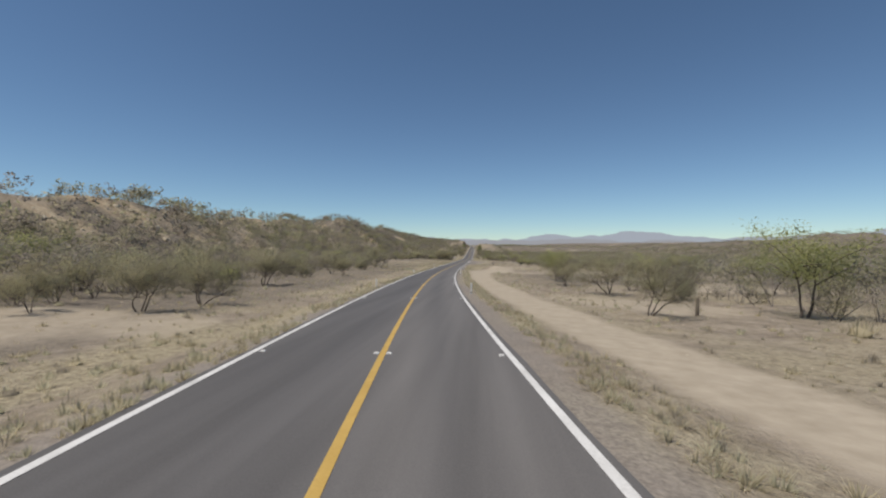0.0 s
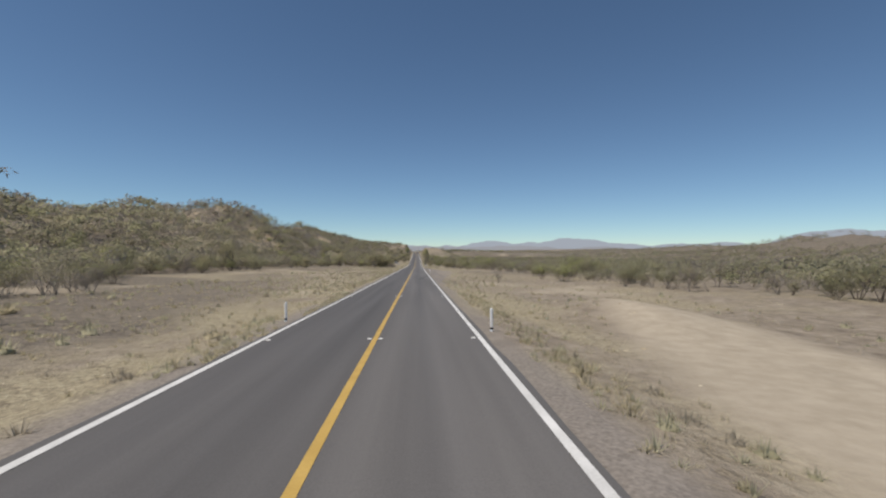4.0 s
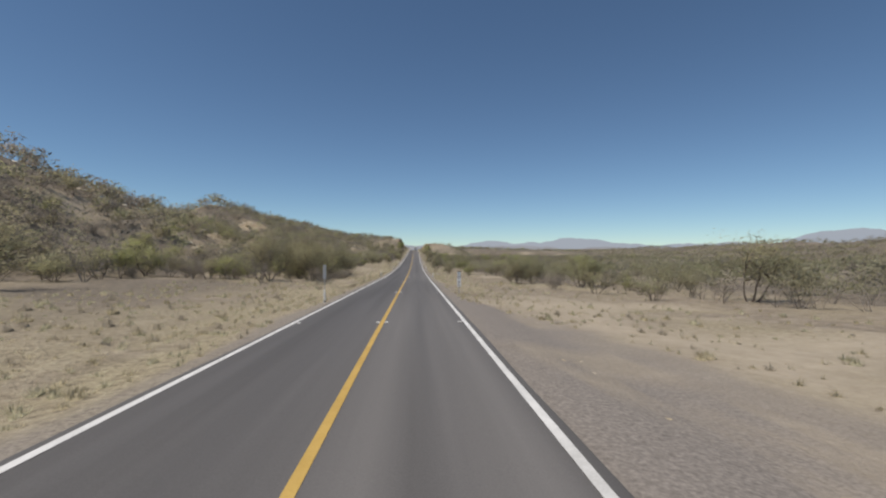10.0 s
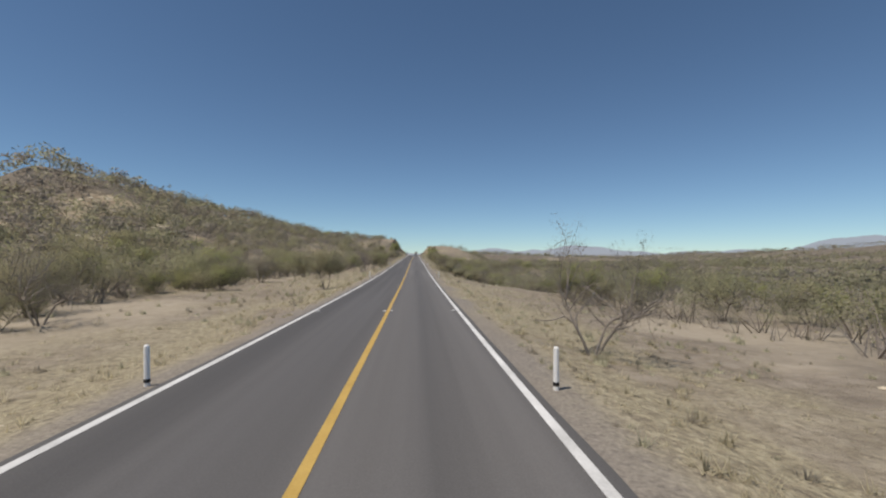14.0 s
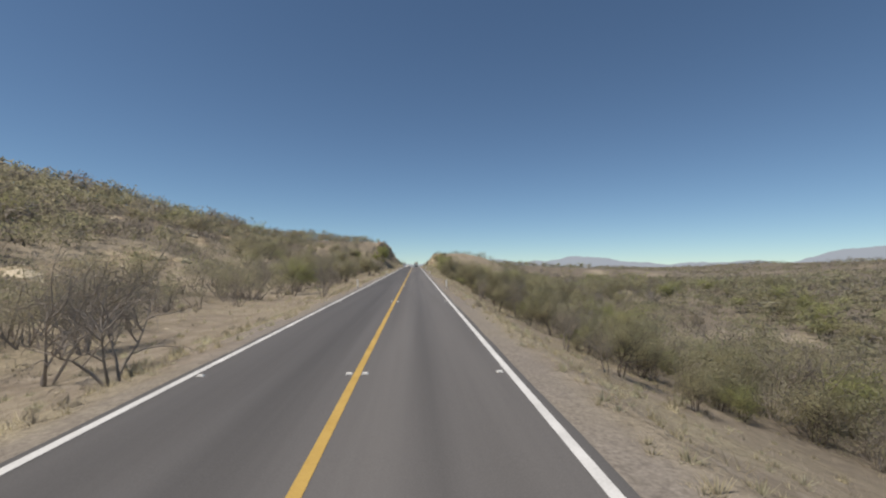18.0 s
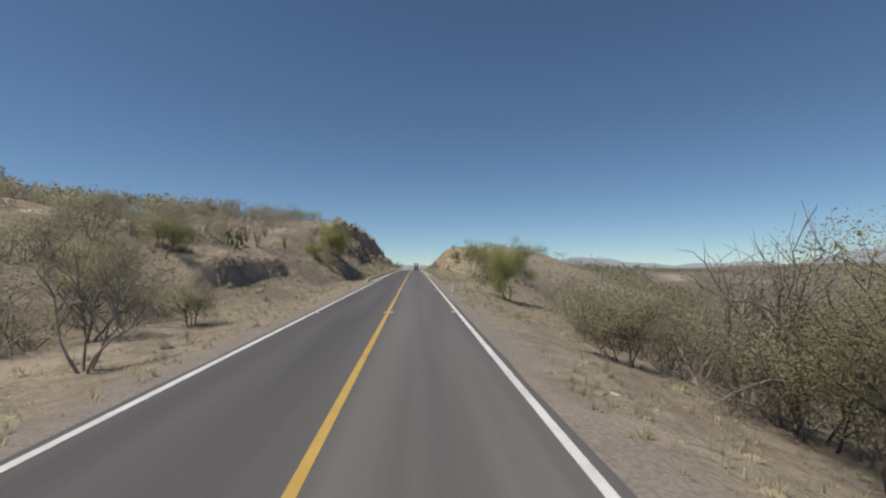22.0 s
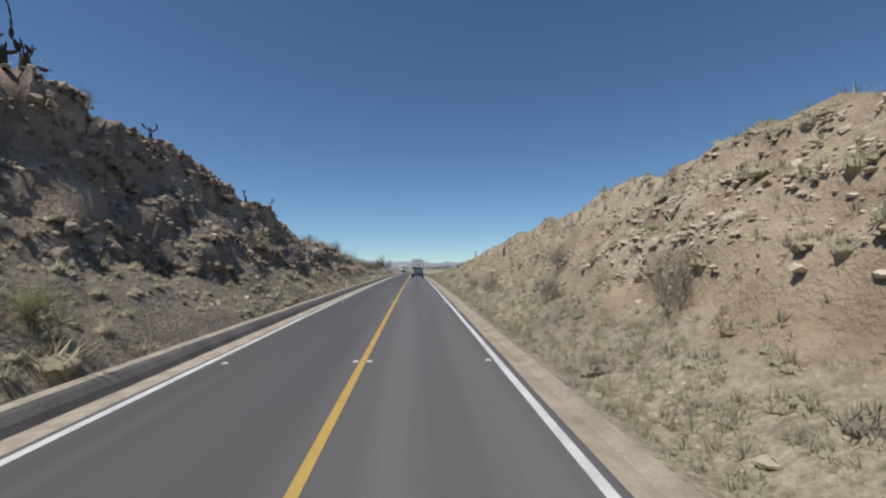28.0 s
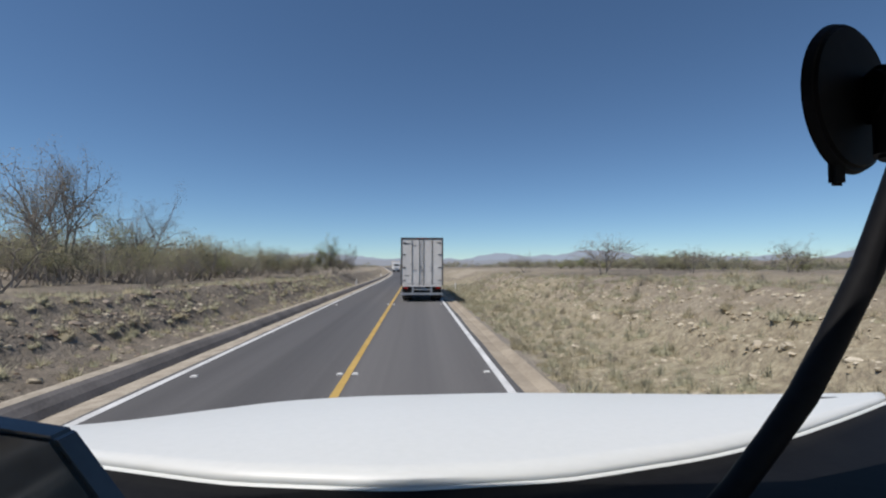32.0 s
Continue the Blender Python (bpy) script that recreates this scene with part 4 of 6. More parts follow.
def stuff(name, temps, items, materials, label, category, turn=True, shade=False, up=None):
    """Many small pieces joined into one object. items: rows of x, y, z, width, height, template, material."""
    allv, allf, alli, allo, n = [], [], [], [], 0
    items = np.asarray(items, float)
    for ti, (v, f, k, *given) in enumerate(temps):
        it = items[items[:, 5] == ti]
        if not len(it):
            continue
        a = rng.uniform(0, 6.28, len(it)) if turn else np.zeros(len(it))
        ca, sa = np.cos(a)[:, None], np.sin(a)[:, None]
        X = (v[None, :, 0] * ca - v[None, :, 1] * sa) * it[:, 3:4] + it[:, 0:1]
        Y = (v[None, :, 0] * sa + v[None, :, 1] * ca) * it[:, 3:4] + it[:, 1:2]
        Z = v[None, :, 2] * it[:, 4:5] + it[:, 2:3]
        allv.append(np.stack([X, Y, Z], -1).reshape(-1, 3))
        if up is not None:
            q = given[0] if given else outward(v, (0, 0, 0.30), up)
            allo.append(np.stack([q[None, :, 0] * ca - q[None, :, 1] * sa, q[None, :, 0] * sa + q[None, :, 1] * ca, np.repeat(q[None, :, 2], len(it), 0)], -1).reshape(-1, 3).astype(np.float32))
        allf.append((f[None] + (np.arange(len(it)) * len(v))[:, None, None]).reshape(-1, f.shape[1]) + n)
        mi = np.repeat(it[:, 6:7], len(f), 1)
        mi[:, k:] = len(materials) - 1
        alli.append(mi.reshape(-1))
        n += len(it) * len(v)
    me = mesh_np(name, np.concatenate(allv), np.concatenate(allf), materials, np.concatenate(alli), shade, np.concatenate(allo) if allo else None)
    return tagged(new(name, me), label, category, kind="stuff")


def rows_at(y, d, w, h, t, m, sink=0.05):
    z = land(y, d)
    return np.stack([road_x(y) + d + cut_shift(y, d, z), y, z - sink, w, h, t, m], -1)


def build_scrub():
    fine = [clump_template(200 + k, 300, 0.026, 5) for k in range(4)]
    close = [clump_template(270 + k, 700, 0.017, 9) for k in range(3)]
    mid = [clump_template(250 + k, 100, 0.058, 0) for k in range(4)]
    far = [clump_template(300 + k, 40, 0.092, 0) for k in range(4)]
    mats = [M_SCRUB_OLIVE, M_SCRUB_GREY, M_SCRUB_GREEN, M_SCRUB_BROWN, M_TWIG]
    # left hillside
    n = 17500
    y, u = np.concatenate([rng.uniform(-20, 800, 17000), rng.uniform(515, 580, 500)]), np.concatenate([rng.random(17000), rng.random(500) ** 2 * 0.4])
    d = np.interp(y, (0, 130, 160, 300, 320, 400, 500, 740, 900), (22, 24, 40, 34, 20, 16, 10, 14, 16)) + u ** 1.3 * 125
    rocky = (fbm(y / 14, -d / 14, 4, 61) > 0.585) & (d > np.interp(y, CREST_Y, FOOT_D) + 8) & (rng.random(n) < 0.85)
    keep = ~rocky & (fbm(y / 20, d / 20, 3, 71) + rng.normal(size=n) * 0.07 > 0.31) & ~((y > 538) & (y < 567) & (d < 15.5)) & ~((y > 560) & (y < 730) & (d < 18))
    y, d = y[keep], d[keep]
    k = len(y)
    w = rng.uniform(1.6, 4.2, k) * (1 + 0.5 * smooth(26, 60, d))
    w = w * np.where((y > 520) & (y < 580) & (d < 45), rng.uniform(0.5, 1.0, k), 1.0)
    t = rng.integers(0, 4, k) + np.where(d < 30, 0, np.where(d < 75, 4, 8))
    t = np.where(d < 19, 12 + t % 3, t)
    stuff("hillside_scrub", fine + mid + far + close, rows_at(y, -d, w, w * rng.uniform(0.75, 1.15, k), t, rng.choice(4, k, p=(0.46, 0.22, 0.18, 0.14))), mats, "olive and grey thorn scrub covering the rocky hillside", "scrub", shade=True, up=0.6)
    # right flats and valley
    n = 13500
    y, u = np.concatenate([rng.uniform(-20, 980, 9500), rng.uniform(385, 600, 4000)]), rng.random(n)
    d = np.interp(y, (0, 60, 75, 130, 150, 265, 290, 380, 395, 438, 450, 540, 556, 590, 730, 740, 900), (25, 25, 38, 40, 30, 30, 20, 17, 21, 22, 12, 10, 18, 16, 16, 48, 60)) + u ** 1.8 * 320
    keep = fbm(y / 22, d / 22, 3, 73) + rng.normal(size=n) * 0.07 > np.where((y > 580) & (y < 740) & (d < 30), 0.52, np.where(y > 735, 0.50, np.where((y > 445) & (y < 585) & (d < 110), 0.28, np.where((y > 385) & (y <= 445) & (d < 70), 0.47, 0.36))))
    y, d = y[keep], d[keep]
    k = len(y)
    w = rng.uniform(1.6, 4.4, k) * np.where((y > 580) & (y < 740) & (d < 30), 0.5, 1) * (1 + 0.25 * smooth(30, 70, d))
    t = rng.integers(0, 4, k) + np.where(d < 36, 0, np.where(d < 120, 4, 8))
    t = np.where(d < 21, 12 + t % 3, t)
    stuff("valley_scrub", fine + mid + far + close, rows_at(y, d, w, w * rng.uniform(0.7, 1.1, k), t, rng.choice(4, k, p=(0.52, 0.14, 0.28, 0.06))), mats, "olive mesquite scrub filling the flats and valley", "scrub", shade=True, up=0.6)
    n = 9000
    y, d = rng.uniform(-60, 900, n), rng.uniform(230, 640, n)
    keep = fbm(y / 40, d / 40, 3, 79) + rng.normal(size=n) * 0.06 > 0.36
    y, d = y[keep], d[keep]
    w = rng.uniform(2.8, 6.0, len(y))
    stuff("far_hill_scrub", far, rows_at(y, d, w, w * rng.uniform(0.6, 0.9, len(y)), rng.integers(0, 4, len(y)), rng.choice(4, len(y), p=(0.5, 0.26, 0.14, 0.10)), 0.2), mats, "olive scrub dotted over the far low hill", "scrub", shade=True, up=0.6)
    n = 12000
    y = rng.uniform(200, 3200, n)
    d = rng.uniform(-1, 1, n)
    d = np.where(d < 0, -np.interp(y, (200, 900, 3200), (210, 60, 40)) - (-d) * 900, 250 + d * 1700)
    d = np.where((y > 950) & (rng.random(n) < 0.5), rng.uniform(-300, 300, n), d)
    d = np.where(np.abs(d) < 14, 40.0, d)
    keep = (fbm(y / 70, d / 70, 3, 75) > 0.42) & ((d < 1050) | (rng.random(n) < 0.2))
    y, d = y[keep], d[keep]
    k = len(y)
    w = rng.uniform(3.0, 7.5, k)
    stuff("distant_scrub", far, rows_at(y, d, w, w * rng.uniform(0.5, 0.8, k), rng.integers(0, 4, k), rng.choice(4, k, p=(0.5, 0.32, 0.12, 0.06)), 0.3), mats, "distant grey-green desert scrub on the plain", "scrub", shade=True, up=0.6)


build_scrub()


def build_grass():
    temps = []
    for k in range(5):
        r = np.random.default_rng(500 + k)
        n = 13
        a = r.uniform(0, 6.28, n)
        base = r.normal(size=(n, 3)) * (0.16, 0.16, 0)
        tip = base + np.stack([np.cos(a) * r.uniform(0.1, 0.5, n), np.sin(a) * r.uniform(0.1, 0.5, n), r.uniform(0.5, 1.0, n)], -1)
        side = np.stack([-np.sin(a), np.cos(a), 0 * a], -1) * 0.020
        v = np.stack([base - side, base + side, tip], 1)
        temps.append((v.reshape(-1, 3), np.arange(n * 3).reshape(n, 3), n))
    n = 24000
    y = rng.uniform(-6, 800, n)
    off = 0.7 + rng.random(n) ** 1.9 * 26
    left = rng.random(n) < 0.5
    d = np.where(left, -3.9 - off, 3.8 + off)
    dens = fbm(y / 6, d / 6, 3, 81) + rng.normal(size=n) * 0.08
    track = (d > 0) & (y < 135) & ((np.abs(d - track_mid(y)) < track_half(y)) | (branch(y, d) > 0.4))
    lay = (d > 3) & (y > 150) & (y < 276) & (d < np.interp(y, (150, 172, 200, 226, 252, 268), (4.6, 6, 9.5, 11, 10, 4)))
    gut = (y > 560) & (d > -5.1) & (d < 4.1)
    scarp = (y > 580) & (y < 690) & (d < -8.3) & (d > -10.0)
    dens = dens + np.where((y > 586) & (y < 770) & (d > 0) & (d < 8), 0.14, 0) - 0.06 * smooth(8, 26, off)
    keep = (dens > 0.44) & ~track & ~lay & ~gut & ~scarp
    y, d = y[keep], d[keep]
    k = len(y)
    h = rng.uniform(0.08, 0.25, k) * np.where(rng.random(k) < 0.12, 1.5, 1)
    rows = [rows_at(y, d, h * rng.uniform(1.2, 2.2, k), h, rng.integers(0, 5, k), np.zeros(k), 0.01)]
    # bunch grass on the cut slopes
    for k in range(4):
        r = np.random.default_rng(540 + k)
        n = 30
        a, lean = r.uniform(0, 6.28, n), r.random(n) ** 0.6
        way = np.stack([np.cos(a) * lean * 0.75, np.sin(a) * lean * 0.75, 1 - 0.7 * lean ** 2], -1)
        base = way * (0.45, 0.45, 0.1) * r.random((n, 1))
        side = np.stack([-np.sin(a), np.cos(a), 0 * a], -1) * 0.024
        v = np.stack([base - side, base + side, way * r.uniform(0.6, 1.1, (n, 1))], 1).reshape(-1, 3)
        temps.append((v, np.arange(n * 3).reshape(n, 3), n))
    n = 5000
    y = rng.uniform(584, 775, n)
    right = rng.random(n) < 0.64
    d = np.where(right, 4.6 + rng.random(n) ** 1.3 * 5.4, -5.0 - rng.random(n) ** 1.1 * 4.4)
    keep = fbm(y / 4, d / 3, 3, 85) + rng.normal(size=n) * 0.05 > np.where(right, 0.30 + 0.09 * np.clip(np.abs(d) - 7.4, 0, 3), 0.42 + 0.03 * np.clip(np.abs(d) - 7, 0, 3))
    y, d = y[keep], d[keep]
    k = len(y)
    h = rng.uniform(0.16, 0.38, k)
    n = 12500
    yv = rng.uniform(-4, 590, n)
    dv = (4.1 + rng.random(n) ** 1.5 * 10) * rng.choice((-1, 1), n)
    track = (dv > 0) & (yv < 135) & ((np.abs(dv - track_mid(yv)) < track_half(yv)) | (branch(yv, dv) > 0.4))
    lay = (dv > 3) & (yv > 150) & (yv < 276) & (dv < np.interp(yv, (150, 172, 200, 226, 252, 268), (4.6, 6, 9.5, 11, 10, 4)))
    ok = (fbm(yv / 9, dv / 4, 3, 87) + rng.normal(size=n) * 0.07 > 0.46) & ~track & ~lay
    yv, dv = yv[ok], dv[ok]
    # low olive weeds along the very edge of the asphalt
    m = 3200
    yw = rng.uniform(-4, 130, m)
    dw = np.where(rng.random(m) < 0.62, -3.68 - rng.random(m) ** 1.5 * 1.0, 4.3 + rng.random(m) * 1.3)
    ok = fbm(yw / 6, dw, 2, 88) + rng.normal(size=m) * 0.05 > 0.42
    yv, dv = np.concatenate([yv, yw[ok]]), np.concatenate([dv, dw[ok]])
    kv = len(yv)
    hv = rng.uniform(0.12, 0.30, kv)
    rows.append(rows_at(yv, dv, hv * rng.uniform(1.3, 2.2, kv), hv, rng.integers(5, 9, kv), np.where(rng.random(kv) < 0.5, 0, np.where(rng.random(kv) < 0.85, 1, 2)), 0.03))
    rows.append(rows_at(y, d, h * rng.uniform(1.2, 1.8, k), h, rng.integers(5, 9, k), np.where(rng.random(k) < 0.6, 1, np.where(rng.random(k) < 0.15, 2, 0)), 0.04))
    stuff("dry_grass", temps, np.concatenate(rows), [M_GRASS, M_TUFT, M_LEAF_GREY, M_GRASS], "tufts of dry straw-coloured grass on the verges", "grass", shade=True, up=2.5)


build_grass()


def tuft_template(seed, n=52):
    """A bunch of grass about 1 m across: a low dome in blade colour, added to cover the shaded inside, with blades
    standing out of it.
    """
    r = np.random.default_rng(seed)
    b = Buf()
    v = ICO_V * (0.27, 0.27, 0.26) * (1 + r.normal(size=(12, 1)) * 0.16) + (0, 0, 0.12)
    f = np.array([t for t in ICO_F if ICO_V[list(t), 2].mean() > -0.3])
    b.add(v, f)
    a, lean = r.uniform(0, 6.28, n), r.random(n) ** 0.6
    way = np.stack([np.cos(a) * lean * 0.62, np.sin(a) * lean * 0.62, 0.95 - 0.55 * lean ** 2], -1)
    foot = way * (0.5, 0.5, 0.35) + r.normal(size=(n, 3)) * 0.05
    side = np.stack([-np.sin(a), np.cos(a), 0 * a], -1) * 0.017
    b.add(np.stack([foot - side, foot + side, way * r.uniform(0.7, 1.05, (n, 1))], 1).reshape(-1, 3), np.arange(n * 3).reshape(n, 3))
    v, f = b.arrays()
    return v, f, len(f), outward(v, (0, 0, -0.1), 0.9)


def build_bunch_grass():
    """Soft pale mounds of bunch grass on the lower half of the cuts and in the meadows beside the road."""
    temps = [tuft_template(320 + k) for k in range(6)]
    mats = [M_TUFT, M_LEAF_GREY, M_GRASS, M_TWIG]
    n = 14000
    y = rng.uniform(572, 775, n)
    right = rng.random(n) < 0.66
    d = np.where(right, 4.3 + rng.random(n) ** 1.3 * 9.0, -5.1 - rng.random(n) * 4.4)
    keep = fbm(y / 5, d / 2.5, 3, 89) + rng.normal(size=n) * 0.06 > np.where(right, 0.30 + 0.05 * np.clip(d - 7.4, 0, 2) - 0.12 * smooth(9.8, 10.6, d), 0.44 + 0.03 * np.clip(-d - 7, 0, 3))
    y, d = y[keep], d[keep]
    k = len(y)
    w = np.exp(rng.normal(-0.95, 0.35, k))
    rows = [rows_at(y, d, w, w * rng.uniform(0.42, 0.72, k), rng.integers(0, 6, k), rng.choice(3, k, p=(0.6, 0.08, 0.32)), 0.06)]
    n = 13000
    y = np.concatenate([rng.uniform(0, 560, 9000), rng.uniform(95, 300, 4000)])
    d = (4.6 + rng.random(n) ** 1.3 * 20) * np.where((rng.random(n) < 0.6) | (np.arange(n) > 9900), -1, 1)
    bare = (d > 0) & (((y < 135) & ((np.abs(d - track_mid(y)) < track_half(y)) | (branch(y, d) > 0.4))) | ((y > 150) & (y < 276) & (d < np.interp(y, (150, 172, 200, 226, 252, 268), (4.6, 6, 9.5, 11, 10, 4)))))
    keep = (fbm(y / 8, d / 4, 3, 90) + rng.normal(size=n) * 0.06 > 0.45) & ~bare
    y, d = y[keep], d[keep]
    k = len(y)
    w = np.exp(rng.normal(-0.95, 0.35, k))
    rows.append(rows_at(y, d, w, w * rng.uniform(0.45, 0.8, k), rng.integers(0, 6, k), rng.choice(3, k, p=(0.42, 0.24, 0.34)), 0.05))
    n = 4200
    y = rng.uniform(536, 604, n)
    d = np.where(rng.random(n) < 0.55, -6.2 - rng.random(n) * 18, 5.0 + rng.random(n) * 22)
    keep = fbm(y / 6, d / 4, 3, 92) + rng.normal(size=n) * 0.07 > 0.43
    y, d = y[keep], d[keep]
    k = len(y)
    w = np.exp(rng.normal(-1.0, 0.4, k))
    rows.append(rows_at(y, d, w, w * rng.uniform(0.45, 0.85, k), rng.integers(0, 6, k), rng.choice(3, k, p=(0.45, 0.25, 0.30)), 0.05))
    stuff("bunch_grass", temps, np.concatenate(rows), mats, "pale soft mounds of bunch grass on slopes and verges", "grass", shade=True, up=0.9)


build_bunch_grass()


# ---- stones ----
def stone_template(seed):
    r = np.random.default_rng(seed)
    bm = bmesh.new()
    bmesh.ops.create_cube(bm, size=1.0)
    bmesh.ops.subdivide_edges(bm, edges=bm.edges[:], cuts=1, use_grid_fill=True)
    sc = r.uniform(0.7, 1.25, 3) * (1, 1, 0.72)
    for v in bm.verts:
        p = np.array(v.co)
        p = p / np.linalg.norm(p) * 0.35 + p * 0.42
        v.co = Vector((p + r.normal(size=3) * 0.075) * sc)
    v = np.array([x.co[:] for x in bm.verts])
    f = np.array([[x.index for x in g.verts] for g in bm.faces])
    bm.free()
    return v, f, len(f)


def block_template(seed):
    r = np.random.default_rng(seed)
    v = ICO_V * 0.5 + r.normal(size=(12, 3)) * 0.085
    v = v * r.uniform(0.8, 1.25, 3) * (1, 1, 0.78)
    f = np.array([t for t in ICO_F if v[list(t), 2].mean() > -0.2])
    return v, f, len(f)


def build_stones():
    temps = [stone_template(700 + k) for k in range(8)]
    blocks = [block_template(760 + k) for k in range(8)]
    rows = []
    # right cut, ledges of pale rubble
    n = 29000
    y = rng.uniform(586, 770, n)
    band = np.array((0.56, 0.63, 0.70, 0.77, 0.85))[rng.integers(0, 5, n)] + 0.16 * (fbm(y / 6, y * 0, 3, 95) - 0.5)
    u = np.where(rng.random(n) < 0.72, rng.normal(band, 0.035), rng.uniform(0.0, 0.97, n))
    u = np.where((y > 655) & (rng.random(n) < 0.6), rng.uniform(0.05, 0.95, n), u)
    d = np.interp(y, RB_Y, RB_F) + u * (np.interp(y, RB_Y, RB_T) - np.interp(y, RB_Y, RB_F))
    keep = (fbm(y / 5, d / 2, 3, 91) > np.where(u > 0.48, 0.31, 0.44)) & (d > 4.6)
    y, d = y[keep], d[keep]
    w = np.clip(np.exp(rng.normal(-2.2, 0.5, len(y))), 0, 0.36) * np.where((d < 7.0) | (y > 712), 0.62, np.where(y > 655, 0.8, 1.0))
    rows.append(rows_at(y, d, w * 1.1, w * rng.uniform(0.85, 1.2, len(y)), rng.integers(0, 8, len(y)), np.zeros(len(y)), 0.28 * w))
    # left cut
    n = 13000
    y = rng.uniform(574, 770, n)
    u = np.where(rng.random(n) < 0.5, rng.normal(0.7, 0.14, n), rng.uniform(0.05, 1.0, n))
    d = -(np.interp(y, LB_Y, LB_F) + u * (np.interp(y, LB_Y, LB_T) - np.interp(y, LB_Y, LB_F)))
    keep = (fbm(y / 5, d / 2, 3, 93) > 0.42) & (d < -5.0)
    y, d = y[keep], d[keep]
    w = np.clip(np.exp(rng.normal(-2.05, 0.5, len(y))), 0, 0.40) * np.where(y > 690, 0.6, 1.0)
    rows.append(rows_at(y, d, w * 1.1, w * rng.uniform(0.8, 1.2, len(y)), rng.integers(0, 8, len(y)), np.where(rng.random(len(y)) < np.where(y > 650, 0.6, 0.66), 1, 0), 0.15 * w))
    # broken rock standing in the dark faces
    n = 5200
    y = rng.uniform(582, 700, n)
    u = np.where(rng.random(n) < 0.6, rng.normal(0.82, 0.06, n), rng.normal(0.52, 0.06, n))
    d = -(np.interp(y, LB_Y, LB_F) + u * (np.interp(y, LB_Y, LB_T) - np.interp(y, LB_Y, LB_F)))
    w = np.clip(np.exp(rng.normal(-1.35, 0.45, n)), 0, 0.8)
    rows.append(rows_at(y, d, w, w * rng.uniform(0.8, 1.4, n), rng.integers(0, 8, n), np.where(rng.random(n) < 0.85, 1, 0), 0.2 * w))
    # loose stones on the verges and rock outcrops on the hillside
    n = 5000
    y = rng.uniform(0, 590, n)
    d = (4.9 + rng.random(n) ** 1.4 * 22) * rng.choice((-1, 1), n)
    w = np.exp(rng.normal(-2.6, 0.45, n))
    rows.append(rows_at(y, d, w, w * 0.7, rng.integers(0, 8, n), np.zeros(n), 0.02))
    n = 2600
    y = rng.uniform(60, 560, n)
    d = -(np.interp(y, CREST_Y, FOOT_D) + 8 + rng.random(n) * 60)
    keep = fbm(y / 14, d / 14, 4, 61) > 0.56
    y, d = y[keep], d[keep]
    w = np.exp(rng.normal(0.0, 0.45, len(y)))
    rows.append(rows_at(y, d, w, w * 0.8, rng.integers(0, 8, len(y)), np.zeros(len(y)), 0.1))
    stuff("rubble", blocks, np.concatenate(rows), [M_STONE, M_DARKSTONE, M_STONE], "pale and brown broken stones on the cut slopes and verges", "stones")
    # the largest stones beside the road, one by one
    meshes = [mesh_np("stone", v, f, [M_STONE]) for v, f, k in temps]
    home = tagged(new("stone_scatter", None), "large pale loose stones lying along the road cut", "stones", kind="structure")
    for k in range(240):
        y = float(rng.uniform(584, 745))
        if rng.random() < 0.6:
            d = float(rng.uniform(5.0, 8.6))
        else:
            d = -float(rng.uniform(5.1, 6.8))
        s = float(np.exp(rng.normal(-1.75, 0.32)))
        o = new("stone", meshes[k % 8])
        o.parent = home
        o.matrix_basis = Matrix.Translation((float(road_x(y)) + d, y, land1(y, d) + 0.02 * s)) @ Euler((rng.uniform(-0.4, 0.4), rng.uniform(-0.4, 0.4), rng.uniform(0, 6.28))).to_matrix().to_4x4() @ Matrix.Diagonal((s * 1.2, s, s * 0.85, 1))


build_stones()


# ---- parts of things ----
def part(name, bm, material, parent, label="", bevel=0.0):
    if bevel:
        bmesh.ops.bevel(bm, geom=[e for e in bm.edges if len(e.link_faces) == 2 and e.calc_face_angle(0) > 0.6], offset=bevel, segments=2, affect="EDGES", clamp_overlap=True)
    me = bpy.data.meshes.new(name)
    bm.to_mesh(me)
    bm.free()
    me.materials.append(material)
    o = new(name, me)
    o.parent = parent
    if label:
        o["label"] = label
    return o


def box(x0, x1, y0, y1, z0, z1, bm=None):
    bm = bm or bmesh.new()
    bmesh.ops.create_cube(bm, size=1.0, matrix=Matrix.Translation(((x0 + x1) / 2, (y0 + y1) / 2, (z0 + z1) / 2)) @ Matrix.Diagonal((x1 - x0, y1 - y0, z1 - z0, 1)))
    return bm


def rod(p, q, r, bm=None, seg=12, r2=None):
    bm = bm or bmesh.new()
    p, q = Vector(p), Vector(q)
    m = Matrix.Translation((p + q) / 2) @ (q - p).to_track_quat("Z", "Y").to_matrix().to_4x4()
    bmesh.ops.create_cone(bm, cap_ends=True, segments=seg, radius1=r, radius2=r if r2 is None else r2, depth=(q - p).length, matrix=m)
    return bm


def thing(name, label, category, x, y, z, rz=0.0, group=""):
    e = tagged(new(name, None), label, category, group)
    e.matrix_basis = pose(x, y, z, 0, 0, rz)
    return e


